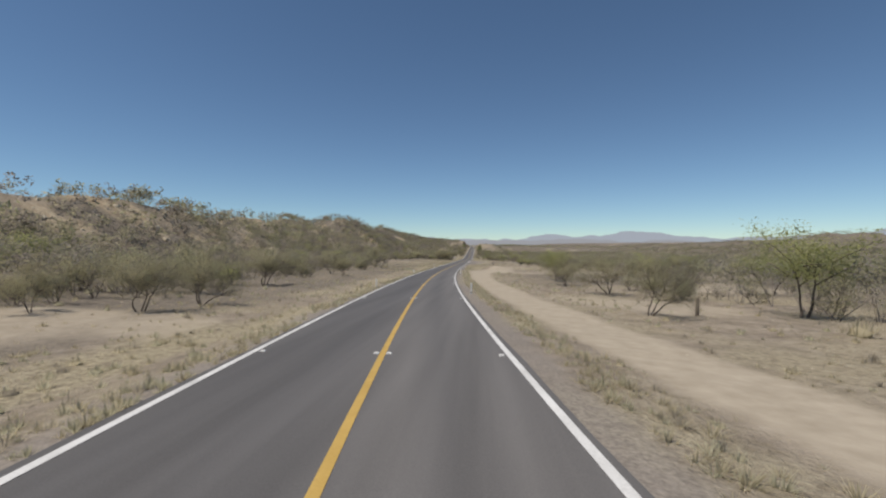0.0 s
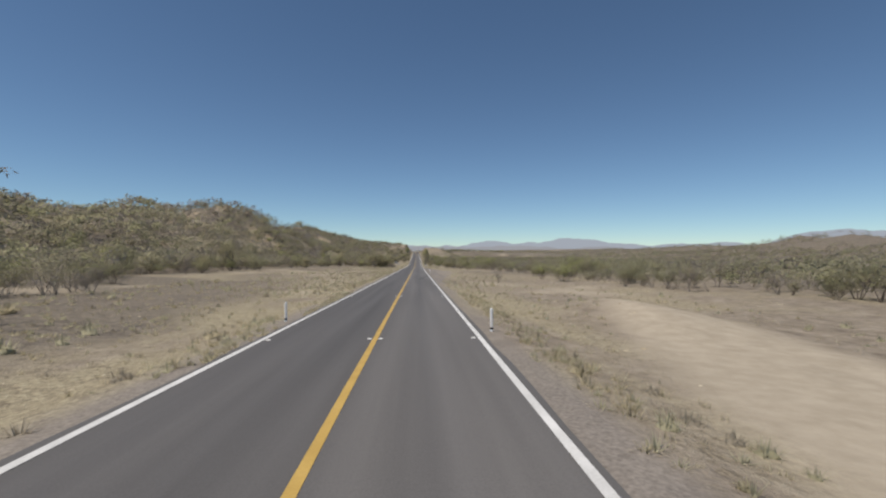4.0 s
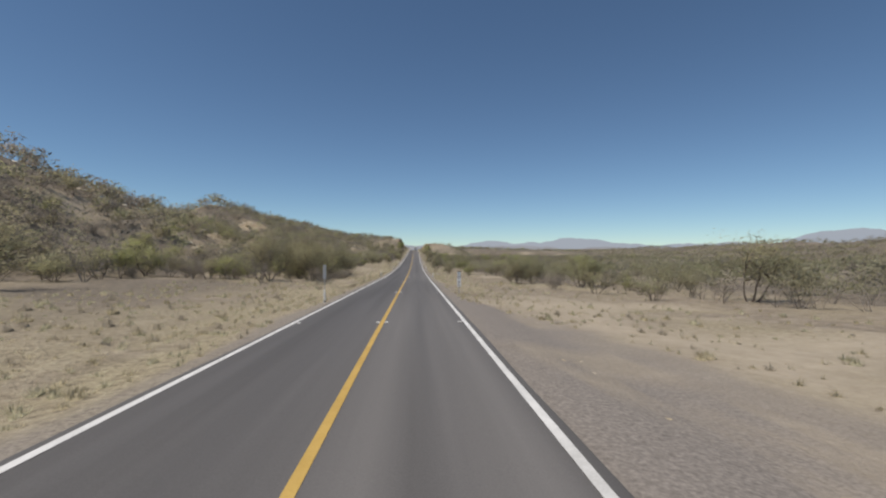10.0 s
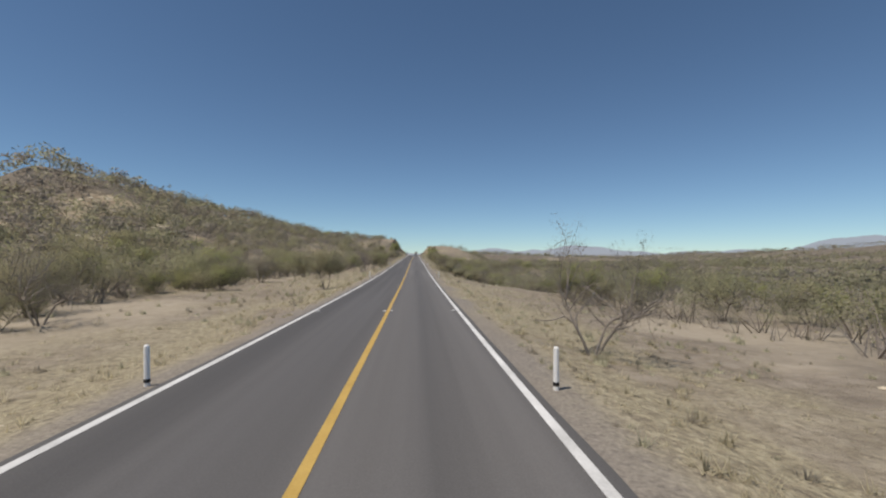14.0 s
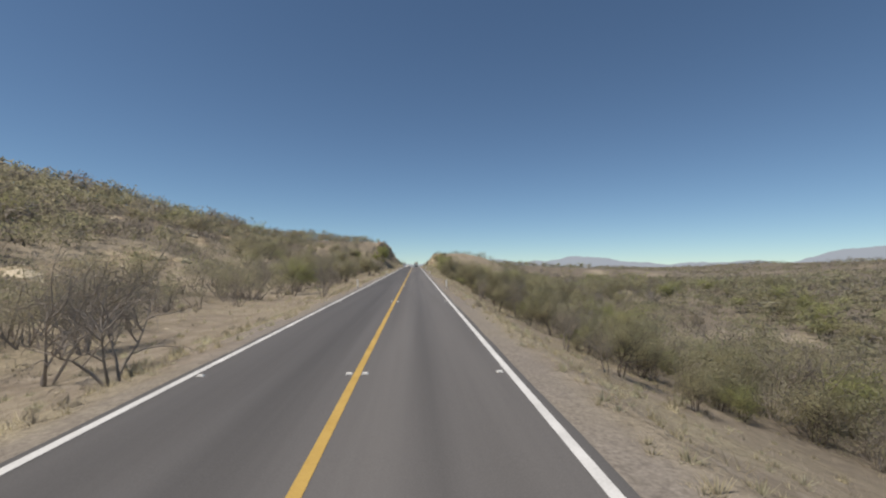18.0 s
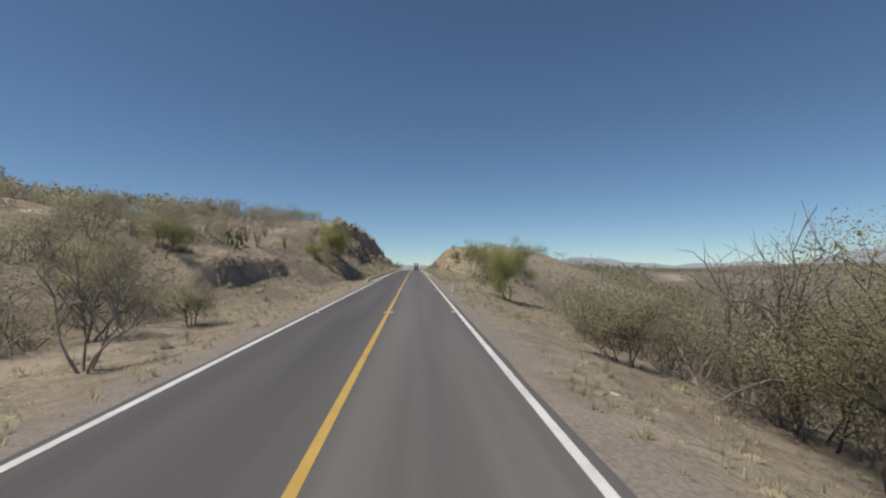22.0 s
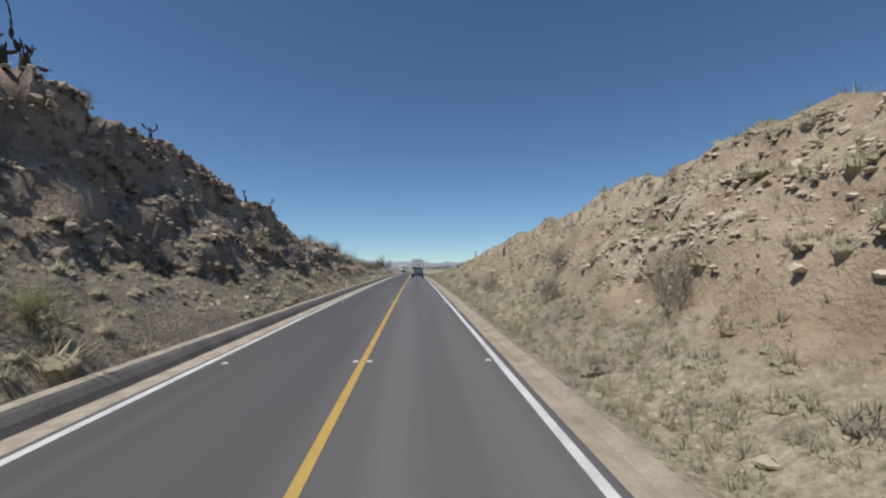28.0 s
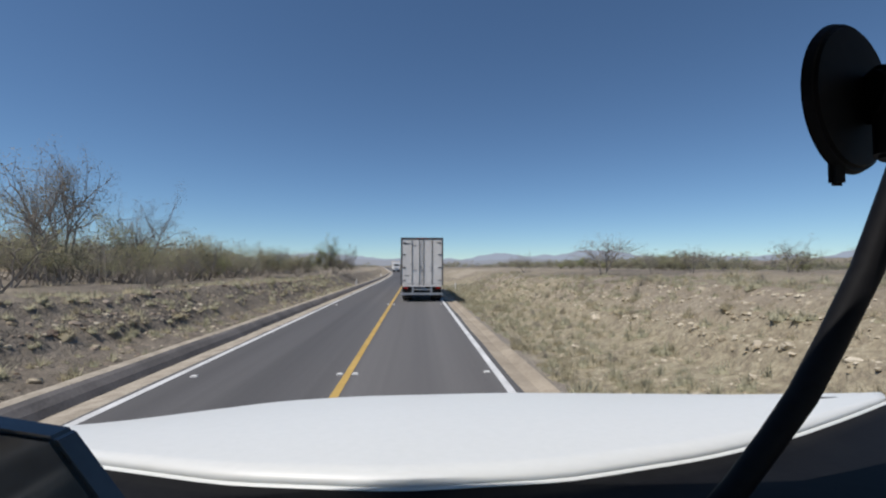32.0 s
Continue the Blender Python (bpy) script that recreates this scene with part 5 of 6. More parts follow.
M_BLACK = mat("black_plastic", (0.004, 0.004, 0.005), (0.010, 0.010, 0.011), scale=6, fine=60, rough=0.62, bump=0.05, dist=0.005, spec=0.12)
M_RUBBER = mat("rubber", (0.018, 0.018, 0.018), (0.045, 0.043, 0.04), scale=8, fine=50, rough=0.9, bump=0.2, dist=0.01)
M_STEEL = mat("galvanised_steel", (0.40, 0.41, 0.42), (0.56, 0.57, 0.58), scale=5, fine=30, rough=0.45, metal=0.7, bump=0.05)
M_TRAILER = mat("trailer_white_panel", (0.74, 0.70, 0.645), (0.86, 0.825, 0.77), scale=1.2, fine=12, rough=0.55, bump=0.1, dist=0.01)
M_TRAILER_DARK = mat("trailer_seal", (0.06, 0.06, 0.065), (0.13, 0.125, 0.12), scale=3, fine=20, rough=0.7, bump=0.05)
M_RED_LAMP = mat("red_lamp", (0.35, 0.015, 0.012), (0.5, 0.03, 0.02), rough=0.25, bump=0)
M_SIGN = mat("sign_white_sheet", (0.66, 0.67, 0.67), (0.78, 0.79, 0.79), scale=2, fine=15, rough=0.45, bump=0.02)
M_SIGN_BACK = mat("sign_back_aluminium", (0.36, 0.39, 0.42), (0.50, 0.53, 0.56), scale=2, fine=15, rough=0.45, metal=0.4, bump=0.03)
M_INK = mat("black_ink", (0.02, 0.02, 0.02), (0.04, 0.04, 0.04), rough=0.6, bump=0)
M_HOOD = mat("white_car_paint", (0.68, 0.695, 0.67), (0.74, 0.75, 0.725), scale=0.8, fine=60, rough=0.42, bump=0.0, spec=0.4)
M_CAB = mat("white_cab_paint", (0.68, 0.69, 0.70), (0.80, 0.80, 0.80), scale=1, fine=10, rough=0.35, bump=0)
M_GLASS_DARK = mat("dark_window_glass", (0.02, 0.025, 0.03), (0.04, 0.05, 0.055), rough=0.08, bump=0, spec=0.6)
M_STUD = mat("stud_white", (0.65, 0.64, 0.60), (0.8, 0.79, 0.76), scale=9, fine=60, rough=0.5, bump=0)
M_SKID = mat("tyre_mark", (0.045, 0.043, 0.043), (0.12, 0.117, 0.117), scale=2, fine=22, rough=0.8, bump=0)
M_CACTUS = mat("prickly_pear_pad", (0.12, 0.15, 0.075), (0.24, 0.25, 0.13), scale=5, fine=30, rough=0.75, bump=0.2, island=0.3)
M_DRY_CACTUS = mat("dry_cactus_wood", (0.035, 0.03, 0.026), (0.10, 0.085, 0.07), scale=6, fine=30, rough=0.95, bump=0.4)
M_OCOTILLO = mat("ocotillo_stem", (0.13, 0.115, 0.085), (0.24, 0.21, 0.155), scale=6, fine=30, rough=0.95, bump=0.2)
M_WOOD = mat("weathered_wood", (0.13, 0.10, 0.08), (0.26, 0.22, 0.18), scale=4, fine=25, rough=0.95, bump=0.4)


# ---- marker posts ----
def marker_post():
    e = thing("marker_post", "slim white roadside marker post with a black band", "marker post", 0, 0, 0, group="marker posts along the road")
    part("post", rod((0, 0, -0.25), (0, 0, 0.74), 0.055, None, 12, 0.05), M_POST, e, bevel=0.008)
    part("cap", rod((0, 0, 0.735), (0, 0, 0.775), 0.052, None, 12, 0.03), M_POST, e, bevel=0.006)
    part("band", rod((0, 0, 0.06), (0, 0, 0.13), 0.0575), M_RUBBER, e, "black band")
    return e


POST_RIGHT = (32.5, 71, 111, 191, 305, 343.3, 386, 427, 467, 507, 547, 595, 637, 679, 722, 766)
POST_LEFT = (38, 73, 114, 193, 228.3, 266, 308.5, 344, 386, 428, 468, 508, 595, 637, 683, 724, 774, 816)
first_post = marker_post()
for side, ys, edge in ((1, POST_RIGHT, 3.85), (-1, POST_LEFT, 3.92)):
    for i, y in enumerate(ys):
        d = side * (5.3 if y > 575 else edge + 0.08 * math.sin(y))
        m = pose(float(road_x(y)) + d, y, land1(y, d), 2.5 * math.sin(y * 3), 2.5 * math.cos(y * 5), 0)
        if side == 1 and i == 0:
            first_post.matrix_basis = m
        else:
            copy_thing(first_post, m)


# ---- road studs ----
def build_studs():
    def one():
        e = thing("road_stud", "small white raised reflective road stud on asphalt", "road stud", 0, 0, 0, group="road studs")
        bm = box(-0.07, 0.07, -0.06, 0.06, 0.0, 0.035)
        for v in bm.verts:
            if v.co.z > 0.02:
                v.co.x *= 0.7
                v.co.y *= 0.55
        part("stud_body", bm, M_STUD, e, bevel=0.006)
        part("stud_lens", box(-0.045, 0.045, -0.052, -0.040, 0.008, 0.024), M_STEEL, e)
        return e
    base, first = None, True
    for k in range(46):
        y = 60 + (k - 3) * 16.4
        for d in (-3.08, -0.16, 0.16, 2.92):
            m = pose(float(road_x(y)) + d, y, float(road_z(y)) + 0.022)
            if first:
                base, first = one(), False
                base.matrix_basis = m
            else:
                copy_thing(base, m)


build_studs()


def build_skids():
    for off, y0, y1 in ((0.0, 152.5, 168), (0.36, 153, 167)):
        y = np.linspace(y0, y1, 30)
        d = 1.50 + off + 0.95 * ((y - 152) / 16) ** 1.3
        v = np.stack([np.stack([road_x(y) + d + w, y, road_z(y) + 0.0245], -1) for w in (-0.085, 0.085)], 1)
        tagged(new("tyre_mark", mesh_np("tyre_mark", v.reshape(-1, 3), grid_faces(30, 2)[:, ::-1], [M_SKID])), "dark curved tyre skid mark on the asphalt", "tyre mark", kind="structure")


build_skids()


# ---- signs ----
def text_mesh(body, size, material, parent, x, y, z, name="lettering"):
    cu = bpy.data.curves.new(name, "FONT")
    cu.body, cu.size, cu.align_x, cu.align_y, cu.extrude = body, size, "CENTER", "CENTER", 0.002
    tmp = new("tmp", cu)
    me = bpy.data.meshes.new_from_object(tmp.evaluated_get(bpy.context.evaluated_depsgraph_get()))
    bpy.data.objects.remove(tmp)
    me.materials.clear()
    me.materials.append(material)
    o = new(name, me)
    o.parent = parent
    o.matrix_basis = pose(x, y, z, 90, 0, 0)
    return o


def km_sign(d, y, turned):
    e = thing("kilometre_sign", "white kilometre marker sign on a thin steel post" if not turned else "plain grey back of a kilometre marker sign", "road sign",
              float(road_x(y)) + d, y, land1(y, d), 180 if turned else 0, "kilometre signs")
    up, half = (0.75, 0.13) if turned else (0.0, 0.15)
    part("post", box(-0.025, 0.025, 0.012, 0.05, -0.3, 1.62 + up), M_STEEL, e, "thin grey steel post")
    part("panel", box(-half, half, -0.006, 0.008, 0.55 + up, 1.72 + up), M_SIGN, e, bevel=0.003)
    part("panel_back", box(-half + 0.001, half - 0.001, 0.0085, 0.0115, 0.551 + up, 1.719 + up), M_SIGN_BACK, e, "bare aluminium back")
    if not turned:
        part("head_band", box(-0.15, 0.15, -0.009, -0.0065, 1.66, 1.72), M_INK, e)
        part("divider", box(-0.15, 0.15, -0.009, -0.0065, 1.28, 1.33), M_INK, e)
        for nm, z0, z1, x0, x1 in (("shield_edge", 1.36, 1.375, -0.10, 0.10), ("shield_edge", 1.61, 1.625, -0.10, 0.10), ("shield_edge", 1.36, 1.62, -0.115, -0.10), ("shield_edge", 1.36, 1.62, 0.10, 0.115)):
            part(nm, box(x0, x1, -0.009, -0.0065, z0, z1), M_INK, e)
        for body, size, z in (("2", 0.24, 1.49), ("Km", 0.13, 1.20), ("1", 0.22, 1.04), ("5", 0.22, 0.86), ("5", 0.22, 0.68)):
            text_mesh(body, size, M_INK, e, 0, -0.0085, z)
    return e


km_sign(4.6, 273.9, False)
km_sign(-6.3, 277.5, True)


def diamond_sign(d, y):
    e = thing("warning_sign", "grey back of a diamond road sign on a tall post", "road sign", float(road_x(y)) + d, y, land1(y, d), 8)
    part("post", box(-0.028, 0.028, -0.04, 0.0, -0.4, 2.85), M_STEEL, e, "thin grey steel post")
    bm = bmesh.new()
    bmesh.ops.create_cube(bm, size=1.0, matrix=Matrix.Translation((0, 0.012, 2.36)) @ Matrix.Rotation(radians(45), 4, "Y") @ Matrix.Diagonal((0.72, 0.012, 0.72, 1)))
    part("panel", bm, M_SIGN_BACK, e, bevel=0.004)
    for z in (2.2, 2.55):
        part("clamp", box(-0.12, 0.12, -0.004, 0.006, z - 0.02, z + 0.02), M_STEEL, e)
    return e


diamond_sign(-5.4, 236.5)


# ---- cacti, ocotillos, stumps ----
def prickly_pear(d, y, size, dry=False, seed=0):
    r = np.random.default_rng(seed)
    e = thing("prickly_pear" if not dry else "dry_cactus", "green-grey prickly pear cactus with flat round pads" if not dry else "dark withered cactus stump on the crest of the cut", "cactus",
              float(road_x(y)) + d, y, land1(y, d) - 0.04, float(r.uniform(0, 360)), "cacti on the cut")
    m = M_DRY_CACTUS if dry else M_CACTUS
    if dry:
        bm = rod((0, 0, -0.2), (0.03 * size, 0, 0.55 * size), 0.09 * size, None, 9, 0.07 * size)
        part("stem", bm, m, e)
    tops = [Vector((0, 0, 0.5 * size if dry else 0.0))]
    for k in range(9 if dry else 26):
        p = tops[int(r.integers(max(0, len(tops) - 9), len(tops)))]
        ln = size * float(r.uniform(0.16, 0.28))
        way = Vector((r.normal() * 0.6, r.normal() * 0.6, 0.9)).normalized()
        c = p + way * ln * 0.5
        bm = bmesh.new()
        bmesh.ops.create_uvsphere(bm, u_segments=8, v_segments=6, radius=0.5,
                                  matrix=Matrix.Translation(c) @ way.to_track_quat("Z", "Y").to_matrix().to_4x4() @ Matrix.Rotation(float(r.uniform(0, 3.1)), 4, "Z") @ Matrix.Diagonal((ln * (0.35 if dry else 0.78), ln * 0.2, ln * 1.1, 1)))
        part("pad" if not dry else "arm", bm, m, e)
        tops.append(p + way * ln)
    return e


def ocotillo(d, y, high, seed):
    r = np.random.default_rng(seed)
    e = thing("ocotillo", "leafless ocotillo with a fan of thin grey canes", "shrub", float(road_x(y)) + d, y, land1(y, d) - 0.1, 0, "ocotillos on the bank")
    for k in range(15):
        a, lean = r.uniform(0, 6.28), r.uniform(0.08, 0.42)
        b = Buf()
        pts = [(0.06 * math.cos(a), 0.06 * math.sin(a), 0)]
        for i in range(1, 6):
            q = i / 5
            rad = lean * high * q * (0.6 + 0.4 * q)
            pts.append((math.cos(a) * rad + r.normal() * 0.04, math.sin(a) * rad + r.normal() * 0.04, high * q * r.uniform(0.93, 1.0)))
        tube(b, pts, np.linspace(0.022, 0.008, 6), 4)
        v, f = b.arrays()
        o = new("cane", mesh_np("cane", v, f, [M_OCOTILLO], shade=True))
        o.parent = e
    return e


for row in ((-19.5, 561, 3.4, 1), (-15.2, 562.5, 3.5, 2), (-16.8, 564, 2.9, 3), (-20, 566, 2.6, 4), (-17.2, 571, 2.2, 5), (-14, 568, 1.9, 6)):
    ocotillo(*row)
for row in ((-14.4, 554.5, 1.4, False, 11), (-16, 560.5, 1.3, False, 12), (-15, 557, 1.1, False, 13), (-12.2, 655.0, 1.7, True, 21), (-11.9, 655.6, 1.5, True, 31), (-12.5, 656.0, 1.5, True, 32), (-11.8, 654.4, 1.2, True, 33), (-11.6, 662, 1.1, True, 22), (-10.8, 672, 1.0, True, 23), (-10.6, 676.5, 1.0, True, 24),
            (-9.2, 688, 0.7, True, 25), (8.6, 676.5, 1.0, True, 26), (9.0, 688, 0.5, True, 27), (9.4, 700, 0.9, True, 28), (7.9, 604.5, 1.0, True, 29), (-8.6, 711, 0.7, True, 30), (-9.0, 632, 0.8, True, 31),
            (9.2, 716, 0.6, True, 32), (-10, 618, 0.7, True, 33), (7.4, 600, 0.7, False, 34)):
    prickly_pear(*row)


def stump(d, y, high):
    e = thing("wooden_stump", "short weathered wooden post stump on dry ground", "post", float(road_x(y)) + d, y, land1(y, d) - 0.1)
    bm = rod((0, 0, 0), (0.05, 0.02, high + 0.1), 0.12, None, 10, 0.09)
    for v in bm.verts:
        v.co += Vector(noise.noise_vector(v.co * 6)) * 0.03
    part("stump_body", bm, M_WOOD, e)


stump(16.3, 26.2, 1.0)


def fence_posts():
    """A row of old fence posts in front of the trees."""
    r = np.random.default_rng(5)
    for k in range(9):
        y, d = 94 + 2.4 * k, -17.2 - 0.55 * k
        e = thing("fence_post", "crooked weathered wooden fence post in dry grass", "post", float(road_x(y)) + d, y, land1(y, d) - 0.15, group="fence posts at the wood's edge")
        tip = Vector((r.normal() * 0.08, r.normal() * 0.08, 1.3 + r.normal() * 0.12))
        bm = rod((0, 0, 0), tip, 0.065, None, 8, 0.05)
        for v in bm.verts:
            v.co += Vector(noise.noise_vector(v.co * 5 + Vector((k, 0, 0)))) * 0.025
        part("post_body", bm, M_WOOD, e)


fence_posts()


def fallen_post(d, y):
    e = thing("fallen_post", "fallen white marker post lying in the grass", "marker post", float(road_x(y)) + d, y, land1(y, d) + 0.06, 20)
    part("post", rod((-0.3, 0, 0.05), (0.3, 0, 0.0), 0.06), M_POST, e, bevel=0.01)
    part("debris", box(0.32, 0.42, -0.12, 0.05, -0.05, 0.04), M_WOOD, e, bevel=0.01)


fallen_post(-5.4, 418.5)


# ---- lorries ----
def wheel(parent, x, y, r=0.5, w=0.26):
    t = part("wheel", rod((x - w / 2, y, r), (x + w / 2, y, r), r, None, 24), M_RUBBER, parent, bevel=0.03)
    part("rim", rod((x - w / 2 - 0.012, y, r), (x + w / 2 + 0.012, y, r), r * 0.55, None, 16), M_STEEL, t)
    part("hub", rod((x - w / 2 - 0.05, y, r), (x + w / 2 + 0.05, y, r), r * 0.2, None, 10), M_STEEL, t)
    return t


def lorry(name, label, x, y, rz, rear):
    """A box trailer behind a tractor. The origin lies on the road under the trailer's rear end; it drives towards +y."""
    e = thing(name, label, "truck", x, y, float(road_z(y)) + 0.022, rz)
    W, L, z0, z1 = 1.30, 13.6, 1.02, 3.95
    part("side_wall", box(-W, -W + 0.03, 0.05, L, z0, z1), M_TRAILER, e)
    part("side_wall", box(W - 0.03, W, 0.05, L, z0, z1), M_TRAILER, e)
    part("front_wall", box(-W + 0.031, W - 0.031, L - 0.03, L, z0, z1), M_TRAILER, e)
    part("roof", box(-W, W, 0.05, L, z1 + 0.001, z1 + 0.02), M_TRAILER, e)
    part("floor_beam", box(-W + 0.031, W - 0.031, 0.05, L - 0.031, z0 - 0.02, z0 + 0.12), M_TRAILER_DARK, e)
    for k in range(14):
        for sx in (-1, 1):
            part("side_post", box(sx * (W + 0.001) if sx > 0 else -W - 0.026, W + 0.026 if sx > 0 else -W - 0.001, 0.4 + k * 0.96, 0.46 + k * 0.96, z0 + 0.08, z1 - 0.08), M_TRAILER, e)
    # rear frame and doors
    part("rear_post", box(-W - 0.02, -W + 0.07, -0.06, 0.049, z0 - 0.02, z1 + 0.03), M_TRAILER_DARK, e)
    part("rear_post", box(W - 0.07, W + 0.02, -0.06, 0.049, z0 - 0.02, z1 + 0.03), M_TRAILER_DARK, e)
    part("header", box(-W + 0.071, W - 0.071, -0.06, 0.049, z1 - 0.08, z1 + 0.03), M_TRAILER_DARK, e, "dark header with marker lamps")
    part("rear_sill", box(-W + 0.071, W - 0.071, -0.07, 0.049, z0 - 0.08, z0 + 0.06), M_TRAILER, e)
    for sx in (-1, 1):
        xa, xb = (-W + 0.075, -0.012) if sx < 0 else (0.012, W - 0.075)
        door = part("door", box(xa, xb, -0.045, 0.0, z0 + 0.07, z1 - 0.09), M_TRAILER, e, bevel=0.006)
        for fx in ((-0.62, -0.16) if sx < 0 else (0.10, 0.62)):
            part("lock_rod", rod((fx, -0.075, z0 + 0.0), (fx, -0.075, z1 - 0.05), 0.017), M_TRAILER_DARK, door, "dark vertical locking rod")
            for z in (z0 + 0.3, z0 + 1.3, z1 - 0.4):
                part("bracket", box(fx - 0.05, fx + 0.05, -0.075, -0.046, z - 0.03, z + 0.03), M_STEEL, door)
            part("lock_handle", box(fx - 0.012 - 0.2 * (sx > 0), fx + 0.012 + 0.2 * (sx < 0), -0.11, -0.085, z0 + 1.1, z0 + 1.14), M_STEEL, door)
        part("kick_plate", box(xa + 0.03, xb - 0.03, -0.055, -0.046, z0 + 0.12, z0 + 0.34), M_TRAILER, door, "pale scuffed kick plate")
        for z in (z0 + 0.3, z0 + 1.1, z0 + 1.9, z1 - 0.3):
            part("hinge", box(sx * (W - 0.2) - 0.09, sx * (W - 0.2) + 0.09, -0.065, -0.046, z - 0.035, z + 0.035), M_TRAILER_DARK, door)
    part("centre_seal", box(-0.011, 0.011, -0.05, 0.0, z0 + 0.07, z1 - 0.09), M_TRAILER_DARK, e)
    for xa, xb, z in ((-1.10, -0.72, 3.62), (-1.10, -0.80, 3.55), (-0.56, -0.36, 3.46), (-1.10, -0.78, 1.62), (0.9, 1.12, 3.66)):
        part("label_bar", box(xa, xb, -0.050, -0.0462, z - 0.022, z + 0.022), M_TRAILER_DARK, e, "dark illegible marking")
    for k in (-0.25, 0, 0.25):
        part("marker_lamp", box(k - 0.05, k + 0.05, -0.075, -0.061, z1 - 0.03, z1 + 0.0), M_RED_LAMP, e)
    # underride guard, lamps, mud flaps
    part("bumper", box(-W, W, -0.06, 0.06, 0.42, 0.56), M_STEEL, e, "pale steel underride bumper", bevel=0.012)
    for sx in (-1, 1):
        part("bumper_strut", box(sx * 0.58 - 0.06, sx * 0.58 + 0.06, -0.04, 0.05, 0.561, z0 - 0.081), M_STEEL, e)
        part("tail_lamp", box(sx * 1.0 - 0.12, sx * 1.0 + 0.12, -0.068, -0.061, z0 - 0.20, z0 - 0.12), M_RED_LAMP, e)
        part("mud_flap", box(sx * 0.92 - 0.31, sx * 0.92 + 0.31, 0.62, 0.635, 0.16, z0 - 0.03), M_RUBBER, e)
    part("guard_bar", box(-0.519, 0.519, -0.03, 0.03, 0.72, 0.80), M_STEEL, e)
    part("chassis_rail", box(-0.55, -0.42, 0.3, L - 0.3, 0.72, z0 - 0.021), M_TRAILER_DARK, e)
    part("chassis_rail", box(0.42, 0.55, 0.3, L - 0.3, 0.72, z0 - 0.021), M_TRAILER_DARK, e)
    for y in (1.25, 2.55):
        part("axle", rod((-1.1, y, 0.5), (1.1, y, 0.5), 0.08), M_TRAILER_DARK, e)
        for wx in (-1.08, -0.78, 0.78, 1.08):
            wheel(e, wx, y)
    # tractor
    part("tractor_frame", box(-0.45, 0.45, L - 2.2, L + 4.3, 0.62, 0.98), M_TRAILER_DARK, e)
    cab = box(-1.2, 1.2, L + 0.75, L + 3.0, 0.75, 3.35)
    for v in cab.verts:
        if v.co.z > 3 and v.co.y > L + 2:
            v.co.y -= 0.7
    cabo = part("cab", cab, M_CAB, e, bevel=0.08)
    part("windscreen", box(-0.95, 0.95, L + 2.66, L + 2.70, 2.05, 2.85), M_GLASS_DARK, cabo)
    nose = box(-0.95, 0.95, L + 3.0, L + 4.6, 0.7, 1.95)
    for v in nose.verts:
        if v.co.y > L + 4 and v.co.z > 1.5:
            v.co.z -= 0.25
    part("nose", nose, M_CAB, e, bevel=0.1)
    part("grille", box(-0.55, 0.55, L + 4.6, L + 4.63, 0.9, 1.6), M_STEEL, e)
    for sx in (-1, 1):
        part("headlamp", box(sx * 0.76 - 0.13, sx * 0.76 + 0.13, L + 4.6, L + 4.62, 1.0, 1.2), M_SIGN, e)
    for y in (L - 1.6, L - 0.3, L + 3.7):
        for wx in ((-1.08, -0.78, 0.78, 1.08) if y < L else (-1.0, 1.0)):
            wheel(e, wx, y)
    return e


lorry("box_trailer_truck", "dusty white box trailer with double rear doors on highway", 1.82, 750.6, 0, True)
lorry("oncoming_truck", "white tractor and box trailer in the far lane", float(road_x(906)) - 1.75, 906, 184.2, False)


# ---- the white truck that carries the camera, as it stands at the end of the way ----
HOOD_REAR = ((-0.66, 0.83), (-0.541, 0.76), (-0.277, 0.678), (-0.027, 0.643), (0.223, 0.656), (0.483, 0.717), (0.70, 0.793), (0.909, 0.888), (1.10, 0.98))
HOOD_FRONT = ((-0.836, 1.09), (-0.633, 1.199), (-0.378, 1.303), (-0.158, 1.337), (0.284, 1.344), (0.791, 1.30), (1.112, 1.258), (1.30, 1.19))


def along(pts, n):
    p = np.array(pts)
    s = np.concatenate([[0], np.cumsum(np.hypot(*np.diff(p, axis=0).T))])
    q = np.linspace(0, s[-1], n)
    return np.stack([np.interp(q, s, p[:, 0]), np.interp(q, s, p[:, 1])], -1)


def sheet(rows, material, name, parent, label="", thick=0.02, close=True):
    """A panel from rows of points, given thickness downwards."""
    v = np.array(rows)
    a, b = v.shape[:2]
    o = new(name, mesh_np(name, v.reshape(-1, 3), grid_faces(a, b), [material], shade=True))
    sol = o.modifiers.new("thickness", "SOLIDIFY")
    sol.thickness, sol.offset = thick, -1 if close else 1
    o.parent = parent
    if label:
        o["label"] = label
    return o


